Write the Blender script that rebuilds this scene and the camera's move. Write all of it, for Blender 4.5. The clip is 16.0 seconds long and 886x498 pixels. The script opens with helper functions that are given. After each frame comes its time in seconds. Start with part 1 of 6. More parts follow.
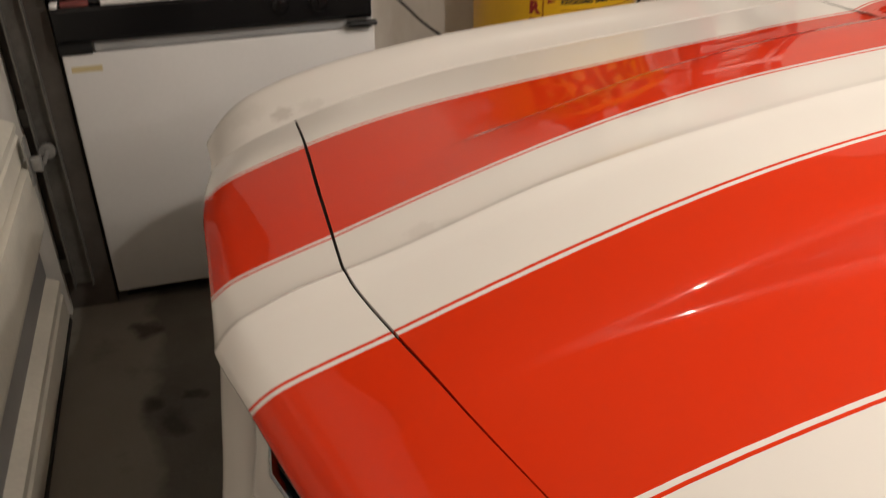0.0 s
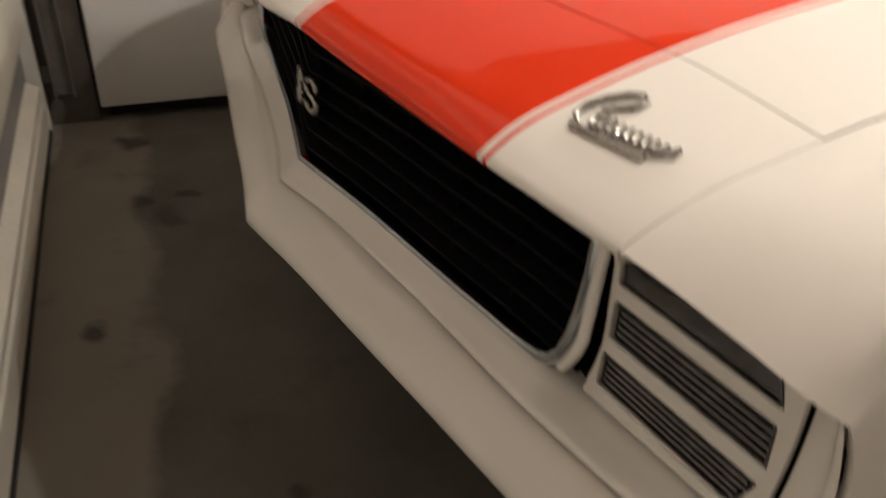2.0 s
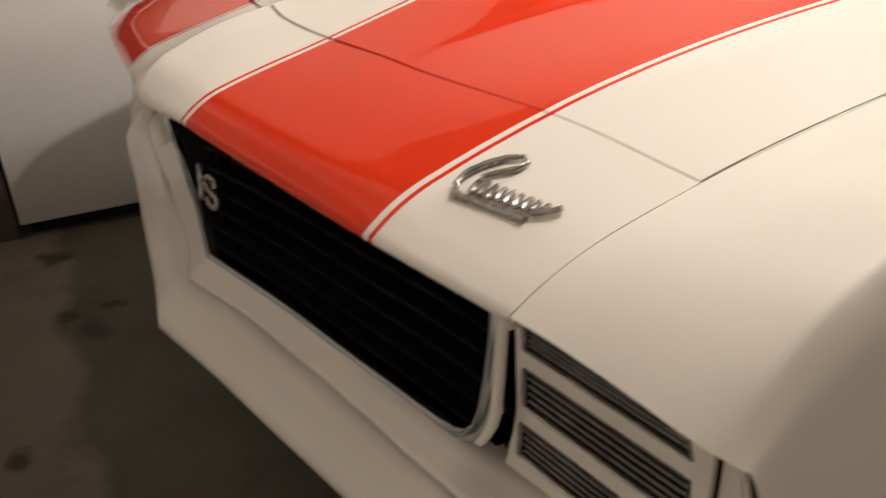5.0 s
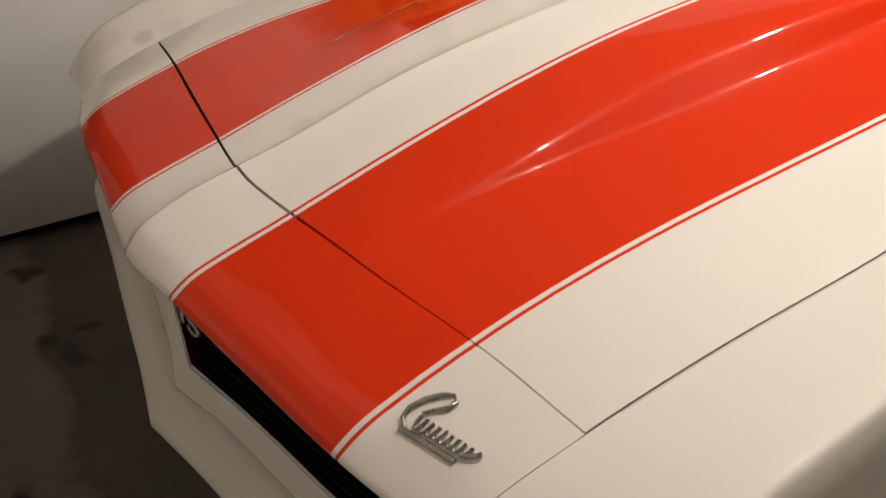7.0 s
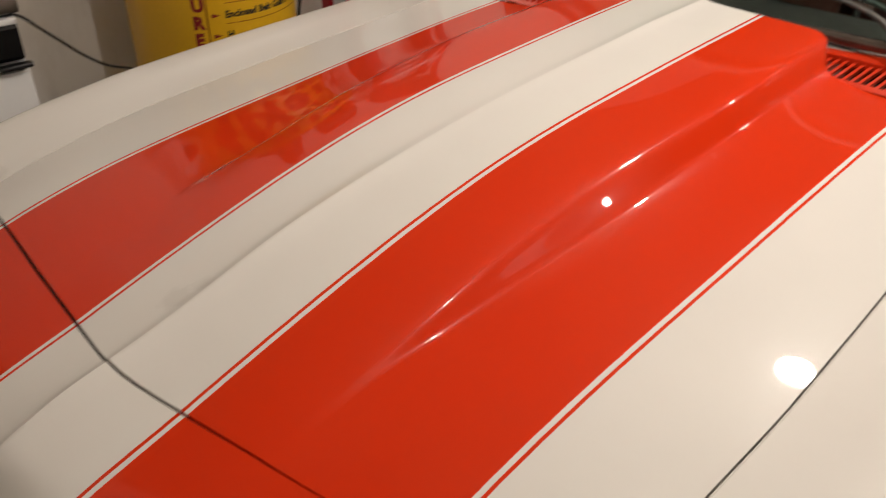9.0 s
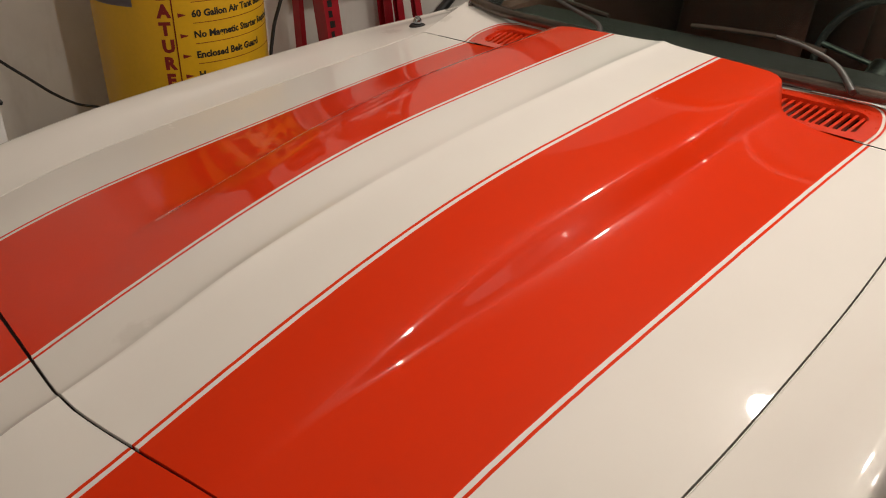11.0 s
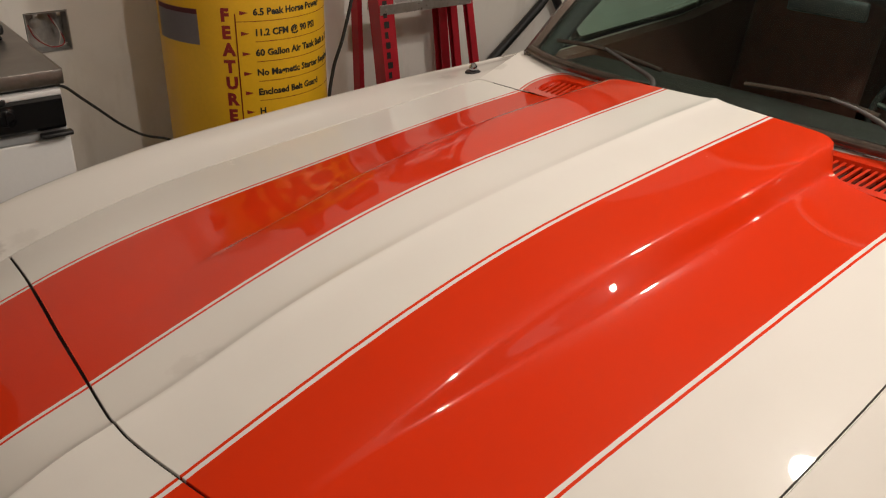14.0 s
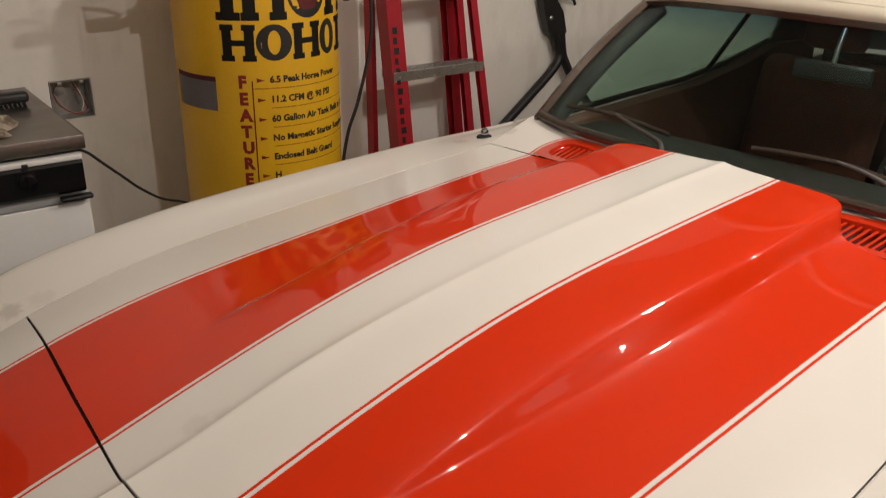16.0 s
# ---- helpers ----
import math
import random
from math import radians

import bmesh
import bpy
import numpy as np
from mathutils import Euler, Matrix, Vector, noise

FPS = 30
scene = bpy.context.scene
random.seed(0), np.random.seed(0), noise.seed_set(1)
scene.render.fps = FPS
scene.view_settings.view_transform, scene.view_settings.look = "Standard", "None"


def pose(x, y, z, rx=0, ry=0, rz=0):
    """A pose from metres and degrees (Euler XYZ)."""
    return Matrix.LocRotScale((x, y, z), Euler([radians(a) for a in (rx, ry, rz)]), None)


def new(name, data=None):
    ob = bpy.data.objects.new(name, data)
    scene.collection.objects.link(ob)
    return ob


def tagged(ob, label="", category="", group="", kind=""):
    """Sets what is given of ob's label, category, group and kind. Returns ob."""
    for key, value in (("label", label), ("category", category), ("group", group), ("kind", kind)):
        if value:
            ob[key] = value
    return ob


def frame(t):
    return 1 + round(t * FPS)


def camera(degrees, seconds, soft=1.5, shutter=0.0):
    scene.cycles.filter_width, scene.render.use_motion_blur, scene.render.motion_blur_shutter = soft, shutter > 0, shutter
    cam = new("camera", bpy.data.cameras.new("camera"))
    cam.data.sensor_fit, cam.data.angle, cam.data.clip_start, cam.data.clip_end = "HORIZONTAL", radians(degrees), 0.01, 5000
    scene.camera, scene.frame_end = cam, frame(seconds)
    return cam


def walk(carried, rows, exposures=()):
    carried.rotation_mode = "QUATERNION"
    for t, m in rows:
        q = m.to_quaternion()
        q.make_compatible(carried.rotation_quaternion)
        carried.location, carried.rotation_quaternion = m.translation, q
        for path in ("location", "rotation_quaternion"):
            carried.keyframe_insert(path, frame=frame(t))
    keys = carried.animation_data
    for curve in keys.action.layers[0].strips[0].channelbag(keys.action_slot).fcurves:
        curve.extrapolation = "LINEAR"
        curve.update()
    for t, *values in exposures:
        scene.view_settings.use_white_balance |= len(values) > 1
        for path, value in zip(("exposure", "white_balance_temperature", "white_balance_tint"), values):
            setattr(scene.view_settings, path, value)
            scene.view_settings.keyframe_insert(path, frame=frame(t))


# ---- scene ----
cam = camera(54.64, 16.0, soft=1.05, shutter=0.5)
# seconds, eye in metres, Euler angles in degrees; x runs to the car's rear, y to its right
PATH = [
    (0.0, 0.1798, -1.0193, 1.5318, 59.325, 0.647, -22.938),
    (0.5, 0.0244, -1.1395, 1.6139, 61.912, 0.842, -27.427),
    (1.0, -0.0008, -1.2070, 1.5827, 60.438, -2.261, -24.543),
    (1.5, -0.0256, -1.1793, 1.3908, 58.074, -2.523, -22.897),
    (2.0, -0.0136, -1.1452, 1.1303, 57.118, -1.770, -25.110),
    (2.5, 0.0291, -1.1571, 1.0335, 55.541, -1.320, -31.007),
    (3.0, 0.0173, -1.1469, 1.0081, 54.447, -1.769, -31.170),
    (3.5, -0.0175, -1.1309, 1.0397, 56.245, -1.663, -28.133),
    (4.0, -0.0278, -1.1083, 1.0613, 59.873, -0.603, -26.427),
    (4.5, -0.0020, -1.1211, 1.0840, 61.980, 1.108, -27.635),
    (5.0, 0.0479, -1.1558, 1.1196, 62.257, 2.275, -30.803),
    (5.2, 0.0659, -1.1656, 1.1402, 61.775, 2.282, -32.324),
    (7.3, 0.0763, -1.1527, 1.6071, 53.908, 1.610, -34.935),
    (7.5, 0.0861, -1.0850, 1.6280, 54.608, 2.123, -35.892),
    (8.0, 0.0935, -0.9964, 1.6313, 55.569, 1.142, -39.331),
    (8.5, 0.0877, -0.9618, 1.6428, 56.158, 0.850, -42.822),
    (9.0, 0.0972, -0.9561, 1.6349, 57.602, 0.133, -47.125),
    (9.2, 0.0990, -0.9616, 1.6353, 58.669, -0.646, -48.591),
    (11.3, 0.1111, -0.9962, 1.6335, 60.429, -0.578, -47.962),
    (11.5, 0.0893, -0.9936, 1.6405, 59.764, -0.575, -45.217),
    (12.0, 0.0267, -0.9760, 1.6493, 59.527, -0.833, -39.167),
    (12.5, 0.0414, -0.9762, 1.6562, 60.155, -0.463, -39.098),
    (13.0, 0.0685, -0.9952, 1.6654, 60.732, -0.823, -41.800),
    (13.5, 0.0832, -0.9992, 1.6701, 61.582, -1.449, -43.788),
    (14.0, 0.0955, -1.0083, 1.6738, 62.503, -1.396, -44.213),
    (14.5, 0.0921, -1.0157, 1.6787, 64.551, -1.406, -44.023),
    (15.0, 0.0883, -1.0136, 1.6796, 67.409, -1.721, -43.506),
    (15.4, 0.0871, -1.0122, 1.6771, 68.493, -1.603, -43.299),
    (16.0, 0.0892, -1.0276, 1.6785, 66.699, -1.025, -43.302),
]
EXPOSURES = [(0.0, -0.06), (1.0, 0.02), (1.5, 0.14), (2.0, 0.5), (2.5, 0.94), (3.0, 1.18), (3.5, 1.21), (4.0, 0.96), (4.5, 0.76), (5.0, 0.43), (7.5, -0.12), (8.5, -0.24), (9.0, -0.31), (11.3, -0.42), (12.0, -0.31), (14.0, -0.33), (16.0, -0.33)]
walk(cam, [(t, pose(x, y, z, rx, ry, rz)) for t, x, y, z, rx, ry, rz in PATH], EXPOSURES)

# ---------------------------------------------------------------- light
world = bpy.data.worlds.new("night")
scene.world = world
world.use_nodes = True
world.node_tree.nodes["Background"].inputs["Color"].default_value = (0.02, 0.025, 0.035, 1)
world.node_tree.nodes["Background"].inputs["Strength"].default_value = 0.3

CEILING = 2.95
BULB_Z = 2.42
# x, y, watts and radius of the ceiling bulbs: three strong ones, a weak one, and a faint wide globe
LAMPS = [(2.57, -0.50, 74.0, 0.062), (2.82, -2.02, 44.0, 0.032), (1.24, -0.70, 52.0, 0.021), (3.98, -1.1, 14.0, 0.03), (1.95, -1.74, 0.8, 0.14)]
LAMP_COLOUR = (1.0, 0.905, 0.81)
for lx, ly, watts, radius in LAMPS:
    bulb = bpy.data.lights.new("bulb", "POINT")
    bulb.energy, bulb.color, bulb.shadow_soft_size = watts, LAMP_COLOUR, radius
    new("bulb_light", bulb).matrix_world = pose(lx, ly, BULB_Z)

# ---------------------------------------------------------------- helpers for meshes
def mesh_object(name, bm, material, parent=None, smooth=True, label=""):
    if smooth:
        bm.normal_update()
        for e in bm.edges:
            if len(e.link_faces) == 2 and e.calc_face_angle(0.0) > 0.9:
                e.smooth = False
    data = bpy.data.meshes.new(name)
    bm.to_mesh(data)
    bm.free()
    for m in material if isinstance(material, (list, tuple)) else [material]:
        data.materials.append(m)
    if smooth:
        data.shade_smooth()
    ob = new(name, data)
    if parent:
        ob.parent = parent
    if label:
        ob["label"] = label
    return ob


def part(name, bm, material, parent, label="", smooth=True):
    return mesh_object(name, bm, material, parent, smooth, label)


def thing(name, label, category, m=None, group="", kind=""):
    ob = new(name)
    ob.empty_display_size = 0.1
    if m:
        ob.matrix_world = m
    return tagged(ob, label, category, group, kind)


def pchip(xs, ys):
    """A smooth curve through the given values that does not overshoot."""
    xs, ys = np.array(xs, float), np.array(ys, float)
    h, d = np.diff(xs), np.diff(ys) / np.diff(xs)
    m = np.zeros(len(xs))
    for i in range(1, len(xs) - 1):
        if d[i - 1] * d[i] > 0:
            w1, w2 = 2 * h[i] + h[i - 1], h[i] + 2 * h[i - 1]
            m[i] = (w1 + w2) / (w1 / d[i - 1] + w2 / d[i])
    m[0], m[-1] = d[0], d[-1]

    def f(x):
        if x <= xs[0]:
            return float(ys[0] + m[0] * (x - xs[0]))
        if x >= xs[-1]:
            return float(ys[-1] + m[-1] * (x - xs[-1]))
        i = min(max(int(np.searchsorted(xs, x)) - 1, 0), len(h) - 1)
        t = (x - xs[i]) / h[i]
        return float((1 + 2 * t) * (1 - t) ** 2 * ys[i] + t * (1 - t) ** 2 * h[i] * m[i] + t * t * (3 - 2 * t) * ys[i + 1] + t * t * (t - 1) * h[i] * m[i + 1])
    return f


def grid(bm, rows, closed=False, flip=False):
    """Faces between rows of points; closed joins each row's ends."""
    vs = [[bm.verts.new(p) for p in r] for r in rows]
    for a, b in zip(vs, vs[1:]):
        n = len(a)
        for i in range(n if closed else n - 1):
            q = [a[i], a[(i + 1) % n], b[(i + 1) % n], b[i]]
            try:
                bm.faces.new(q[::-1] if flip else q)
            except ValueError:
                pass
    return vs


def slab(bm, rows, down, closed=False):
    """A sheet with a thickness: the rows, the same rows moved by down, and walls round the rim."""
    top = grid(bm, rows)
    low = grid(bm, [[Vector(p) + Vector(down) for p in r] for r in rows], flip=True)
    rim_t = top[0] + [r[-1] for r in top[1:]] + top[-1][-2::-1] + [r[0] for r in top[-2:0:-1]]
    rim_l = low[0] + [r[-1] for r in low[1:]] + low[-1][-2::-1] + [r[0] for r in low[-2:0:-1]]
    n = len(rim_t)
    for i in range(n):
        bm.faces.new([rim_t[i], rim_l[i], rim_l[(i + 1) % n], rim_t[(i + 1) % n]])
    bmesh.ops.recalc_face_normals(bm, faces=bm.faces[:])


def box(bm, lo, hi, bevel=0.0, m=None, seg=2):
    r = bmesh.ops.create_cube(bm, size=1.0)
    vs = r["verts"]
    c, d = (Vector(lo) + Vector(hi)) / 2, Vector(hi) - Vector(lo)
    for v in vs:
        v.co = Vector((v.co.x * d.x, v.co.y * d.y, v.co.z * d.z)) + c
    if bevel > 0:
        es = list({e for v in vs for e in v.link_edges})
        r = bmesh.ops.bevel(bm, geom=es, offset=bevel, segments=seg, affect="EDGES", profile=0.5)
        vs = list(set(r["verts"]) | {v for v in vs if v.is_valid})
    if m:
        bmesh.ops.transform(bm, matrix=m, verts=[v for v in vs if v.is_valid])
    return vs


def tube(bm, path, radius, n=10, caps=True):
    """A round bar along a path; radius may be one number or one per point."""
    pts = [Vector(p) for p in path]
    rad = radius if isinstance(radius, (list, tuple)) else [radius] * len(pts)
    rows, side = [], None
    for i, p in enumerate(pts):
        t = (pts[min(i + 1, len(pts) - 1)] - pts[max(i - 1, 0)]).normalized()
        if side is None:
            side = t.cross(Vector((0, 0, 1)) if abs(t.z) < 0.9 else Vector((1, 0, 0))).normalized()
        side = (side - t * side.dot(t)).normalized()
        up = t.cross(side)
        rows.append([p + rad[i] * (math.cos(a) * side + math.sin(a) * up) for a in [2 * math.pi * k / n for k in range(n)]])
    vs = grid(bm, rows, closed=True)
    if caps:
        bm.faces.new(vs[0][::-1])
        bm.faces.new(vs[-1])


def smooth_path(points, n=8):
    """A denser path through the points (Catmull-Rom)."""
    p = [Vector(q) for q in points]
    p = [2 * p[0] - p[1]] + p + [2 * p[-1] - p[-2]]
    out = []
    for i in range(1, len(p) - 2):
        for k in range(n):
            t = k / n
            out.append(0.5 * ((2 * p[i]) + (p[i + 1] - p[i - 1]) * t + (2 * p[i - 1] - 5 * p[i] + 4 * p[i + 1] - p[i + 2]) * t * t + (3 * p[i] - p[i - 1] - 3 * p[i + 1] + p[i + 2]) * t ** 3))
    return out + [p[-2]]


def lathe(bm, profile, n=32, m=None, arc=2 * math.pi):
    """A turned shape about z from (radius, height) pairs."""
    full = abs(arc - 2 * math.pi) < 1e-6
    rows = [[Vector((r * math.cos(arc * k / n), r * math.sin(arc * k / n), z)) for k in range(n if full else n + 1)] for r, z in profile]
    if m:
        rows = [[m @ p for p in r] for r in rows]
    return grid(bm, rows, closed=full)


def mirrored(bm):
    """Adds the mirror image across y = 0."""
    g = bmesh.ops.duplicate(bm, geom=bm.verts[:] + bm.edges[:] + bm.faces[:])["geom"]
    vs = [e for e in g if isinstance(e, bmesh.types.BMVert)]
    for v in vs:
        v.co.y = -v.co.y
    bmesh.ops.reverse_faces(bm, faces=[e for e in g if isinstance(e, bmesh.types.BMFace)])


def flipped(bm):
    """Moves everything to the other side of y = 0."""
    for v in bm.verts:
        v.co.y = -v.co.y
    bmesh.ops.reverse_faces(bm, faces=bm.faces[:])


def writing(words, size, material, name, parent, place, bold=0.0005):
    """Flat letters with the built-in font, 0.4 mm thick, each vertex put where place(x, y, h) says; x and y in metres on the sheet."""
    curve = bpy.data.curves.new(name, "FONT")
    curve.body, curve.size, curve.extrude, curve.resolution_u = words, size, 0.0002, 2
    curve.offset = bold
    temp = bpy.data.objects.new(name, curve)
    data = bpy.data.meshes.new_from_object(temp)
    bpy.data.objects.remove(temp)
    bpy.data.curves.remove(curve)
    bm = bmesh.new()
    bm.from_mesh(data)
    bpy.data.meshes.remove(data)
    bmesh.ops.subdivide_edges(bm, edges=[e for e in bm.edges if e.calc_length() > size * 0.3], cuts=2)
    for v in bm.verts:
        v.co = place(v.co.x, v.co.y, v.co.z + 0.0004)
    return part(name, bm, material, parent, smooth=False)


# ---------------------------------------------------------------- materials
class Nodes:
    def __init__(self, name):
        self.mat = bpy.data.materials.new(name)
        self.mat.use_nodes = True
        self.tree = self.mat.node_tree
        self.shader = self.tree.nodes["Principled BSDF"]
        self.coords = None

    def node(self, kind, **settings):
        n = self.tree.nodes.new(kind)
        for k, v in settings.items():
            n.inputs[k].default_value = v
        return n

    def link(self, a, b):
        self.tree.links.new(a, b)

    def place(self):
        if not self.coords:
            self.coords = self.tree.nodes.new("ShaderNodeTexCoord")
        return self.coords.outputs["Object"]

    def noise(self, scale, detail=4.0, rough=0.55, stretch=None):
        n = self.node("ShaderNodeTexNoise", Scale=scale, Detail=detail, Roughness=rough)
        if stretch:
            mp = self.tree.nodes.new("ShaderNodeMapping")
            mp.inputs["Scale"].default_value = stretch
            self.link(self.place(), mp.inputs["Vector"])
            self.link(mp.outputs["Vector"], n.inputs["Vector"])
        else:
            self.link(self.place(), n.inputs["Vector"])
        return n.outputs["Fac"]

    def ramp(self, fac, lo, hi, a, b):
        n = self.tree.nodes.new("ShaderNodeMapRange")
        n.inputs["From Min"].default_value, n.inputs["From Max"].default_value = lo, hi
        n.inputs["To Min"].default_value, n.inputs["To Max"].default_value = a, b
        self.link(fac, n.inputs["Value"])
        return n.outputs["Result"]

    def math(self, op, a, b=None):
        n = self.tree.nodes.new("ShaderNodeMath")
        n.operation = op
        for i, v in enumerate((a, b)):
            if v is None:
                continue
            if isinstance(v, (int, float)):
                n.inputs[i].default_value = v
            else:
                self.link(v, n.inputs[i])
        return n.outputs[0]

    def mix(self, fac, a, b):
        n = self.tree.nodes.new("ShaderNodeMix")
        n.data_type = "RGBA"
        for sock, v in ((n.inputs["Factor"], fac), (n.inputs[6], a), (n.inputs[7], b)):
            if isinstance(v, tuple):
                sock.default_value = (*v, 1.0)
            elif isinstance(v, (int, float)):
                sock.default_value = v
            else:
                self.link(v, sock)
        return n.outputs[2]

    def bump(self, height, strength, distance=0.001):
        n = self.tree.nodes.new("ShaderNodeBump")
        n.inputs["Strength"].default_value, n.inputs["Distance"].default_value = strength, distance
        self.link(height, n.inputs["Height"])
        self.link(n.outputs["Normal"], self.shader.inputs["Normal"])

    def set(self, **values):
        for k, v in values.items():
            s = self.shader.inputs[k.replace("_", " ")]
            if isinstance(v, tuple):
                s.default_value = (*v, 1.0)
            elif isinstance(v, (int, float)):
                s.default_value = v
            else:
                self.link(v, s)
        return self


def plain(name, colour, roughness=0.5, metallic=0.0, vary=0.12, scale=6.0, bump=0.0, bump_scale=60.0, coat=0.0, fine=80.0, gloss=0.5):
    """A surface of one colour with soft blotches, fine grain and, if wanted, relief."""
    n = Nodes(name)
    big, small = n.noise(scale), n.noise(fine, 6.0)
    k = n.math("ADD", n.ramp(big, 0.3, 0.7, -vary, vary), n.ramp(small, 0.3, 0.7, -vary * 0.5, vary * 0.5))
    dark = tuple(c * (1 - 1.4 * vary) for c in colour)
    light = tuple(min(1, c * (1 + vary)) for c in colour)
    n.set(Base_Color=n.mix(n.ramp(k, -1.5 * vary - 1e-4, 1.5 * vary + 1e-4, 0, 1), dark, light), Metallic=metallic, Coat_Weight=coat, Coat_Roughness=0.03, Specular_IOR_Level=gloss)
    n.set(Roughness=n.ramp(small, 0.25, 0.75, max(0.02, roughness * 0.85), min(1, roughness * 1.15)))
    if bump:
        n.bump(n.noise(bump_scale, 5.0), bump)
    return n.mat


WHITE = (0.74, 0.715, 0.672)
ORANGE = (0.64, 0.031, 0.004)


SMUDGES = [(0.535, 0.745, 0.030, 0.34), (0.60, 0.735, 0.035, 0.13), (0.585, 0.035, 0.030, 0.14), (0.62, 0.02, 0.022, 0.12), (0.47, 0.80, 0.05, 0.10), (1.9, 0.80, 0.03, 0.2), (2.02, 0.70, 0.025, 0.25)]


def paint(name, striped):
    """Old two-layer car paint: a little orange peel, dust and faint swirl under a clear coat."""
    n = Nodes(name)
    dust = n.ramp(n.noise(3.0, 6.0, 0.62), 0.42, 0.75, 0.0, 0.22)
    speck = n.ramp(n.noise(240.0, 2.0), 0.66, 0.8, 0.0, 0.35)
    white = n.mix(dust, WHITE, (0.65, 0.62, 0.56))
    colour = white
    if striped:
        sep = n.tree.nodes.new("ShaderNodeSeparateXYZ")
        n.link(n.place(), sep.inputs[0])
        ay = n.math("ABSOLUTE", sep.outputs["Y"])
        inner = n.math("SUBTRACT", ay, n.math("ADD", n.math("MULTIPLY", sep.outputs["X"], 0.004), 0.1335))
        outer = n.math("SUBTRACT", n.math("ADD", n.math("MULTIPLY", sep.outputs["X"], 0.020), 0.5185), ay)
        d = n.math("MINIMUM", inner, outer)
        wobble = n.ramp(n.noise(30.0, 2.0), 0.3, 0.7, -0.0003, 0.0003)
        d = n.math("ADD", d, wobble)
        pin = n.math("MULTIPLY", n.ramp(d, -0.0004, 0.0004, 0, 1), n.ramp(d, 0.0052, 0.0060, 1, 0))
        main = n.ramp(d, 0.0128, 0.0136, 0, 1)
        mask = n.math("MAXIMUM", pin, main)
        red = n.mix(dust, ORANGE, (0.57, 0.052, 0.015))
        colour = n.mix(mask, white, red)
    # greasy thumb marks, each in its own place
    for px, py, rad, much in SMUDGES:
        gap = n.node("ShaderNodeVectorMath")
        gap.operation = "DISTANCE"
        flat = n.node("ShaderNodeVectorMath")
        flat.operation = "MULTIPLY"
        n.link(n.place(), flat.inputs[0])
        flat.inputs[1].default_value = (1.0, 1.0, 0.0)
        n.link(flat.outputs[0], gap.inputs[0])
        gap.inputs[1].default_value = (px, py, 0.0)
        edge = n.math("ADD", gap.outputs["Value"], n.ramp(n.noise(60.0, 4.0), 0.3, 0.7, -0.3 * rad, 0.3 * rad))
        colour = n.mix(n.ramp(edge, rad * 0.5, rad, much, 0.0), colour, (0.30, 0.265, 0.22))
    n.set(Base_Color=colour, Roughness=n.ramp(n.noise(9.0, 5.0), 0.3, 0.75, 0.20, 0.28), Coat_Weight=0.76, Coat_IOR=1.43, Specular_IOR_Level=0.03)
    n.set(Coat_Roughness=n.math("ADD", n.ramp(n.noise(5.0, 4.0), 0.35, 0.75, 0.014, 0.034), n.math("MULTIPLY", speck, 0.1)))
    n.bump(n.math("ADD", n.noise(120.0, 2.0), n.math("MULTIPLY", n.noise(11.0, 2.0), 2.0)), 0.05, 0.0006)
    return n.mat


M_WHITE = paint("white_car_paint", False)
M_STRIPE = paint("striped_car_paint", True)
M_ORANGE = plain("orange_car_paint", ORANGE, 0.3, vary=0.08, coat=1.0)
M_CHROME = plain("chrome", (0.44, 0.47, 0.50), 0.10, 1.0, vary=0.06, scale=20)
M_OLDCHROME = plain("dull_chrome", (0.42, 0.41, 0.39), 0.32, 1.0, vary=0.2, scale=40, bump=0.1, bump_scale=200)
M_BADGE = plain("aged_bright_badge_metal", (0.36, 0.345, 0.32), 0.28, 0.95, vary=0.25, scale=60)
M_LOUVRE = plain("dark_plated_louvre", (0.23, 0.225, 0.215), 0.32, 0.9, vary=0.2, scale=40)
M_FRAME = plain("dark_bronze_trim", (0.13, 0.105, 0.088), 0.24, 0.75, vary=0.2, scale=15)
M_BLACK = plain("black_plastic", (0.010, 0.010, 0.011), 0.45, vary=0.2, scale=12)
M_GLOSSBLACK = plain("gloss_black_enamel", (0.006, 0.006, 0.007), 0.16, vary=0.2, gloss=0.3)
M_RUBBER = plain("black_rubber", (0.016, 0.015, 0.014), 0.72, vary=0.25, bump=0.15)
# near-black for shade painted into gaps and recesses, and for hidden inner parts
M_SHADE = plain("near_black_shade", (0.012, 0.011, 0.010), 0.85, vary=0.3)
M_TOP = plain("cream_vinyl_top", (0.44, 0.40, 0.325), 0.55, vary=0.07, scale=4, bump=0.35, bump_scale=420)
M_TRIM = plain("dark_brown_vinyl", (0.014, 0.009, 0.007), 0.6, vary=0.2, bump=0.2, bump_scale=300)
M_WIPER = plain("dull_grey_wiper_metal", (0.10, 0.097, 0.092), 0.5, 0.6, vary=0.15)
M_CARD = plain("dark_red_brown_vinyl", (0.115, 0.045, 0.030), 0.6, vary=0.2, bump=0.2, bump_scale=300)
M_SEAT = plain("dark_red_seat_cloth", (0.14, 0.036, 0.022), 0.8, vary=0.2, scale=30, bump=0.3, bump_scale=300)
M_STEEL = plain("worn_stainless", (0.27, 0.25, 0.23), 0.36, 1.0, vary=0.22, scale=7, bump=0.12, bump_scale=90)
# stained brown steel, darkened further for the bowl's dim reflections
M_BOWL = plain("darkened_brown_stainless", (0.135, 0.105, 0.082), 0.42, 0.85, vary=0.3, scale=12, bump=0.1, bump_scale=90)
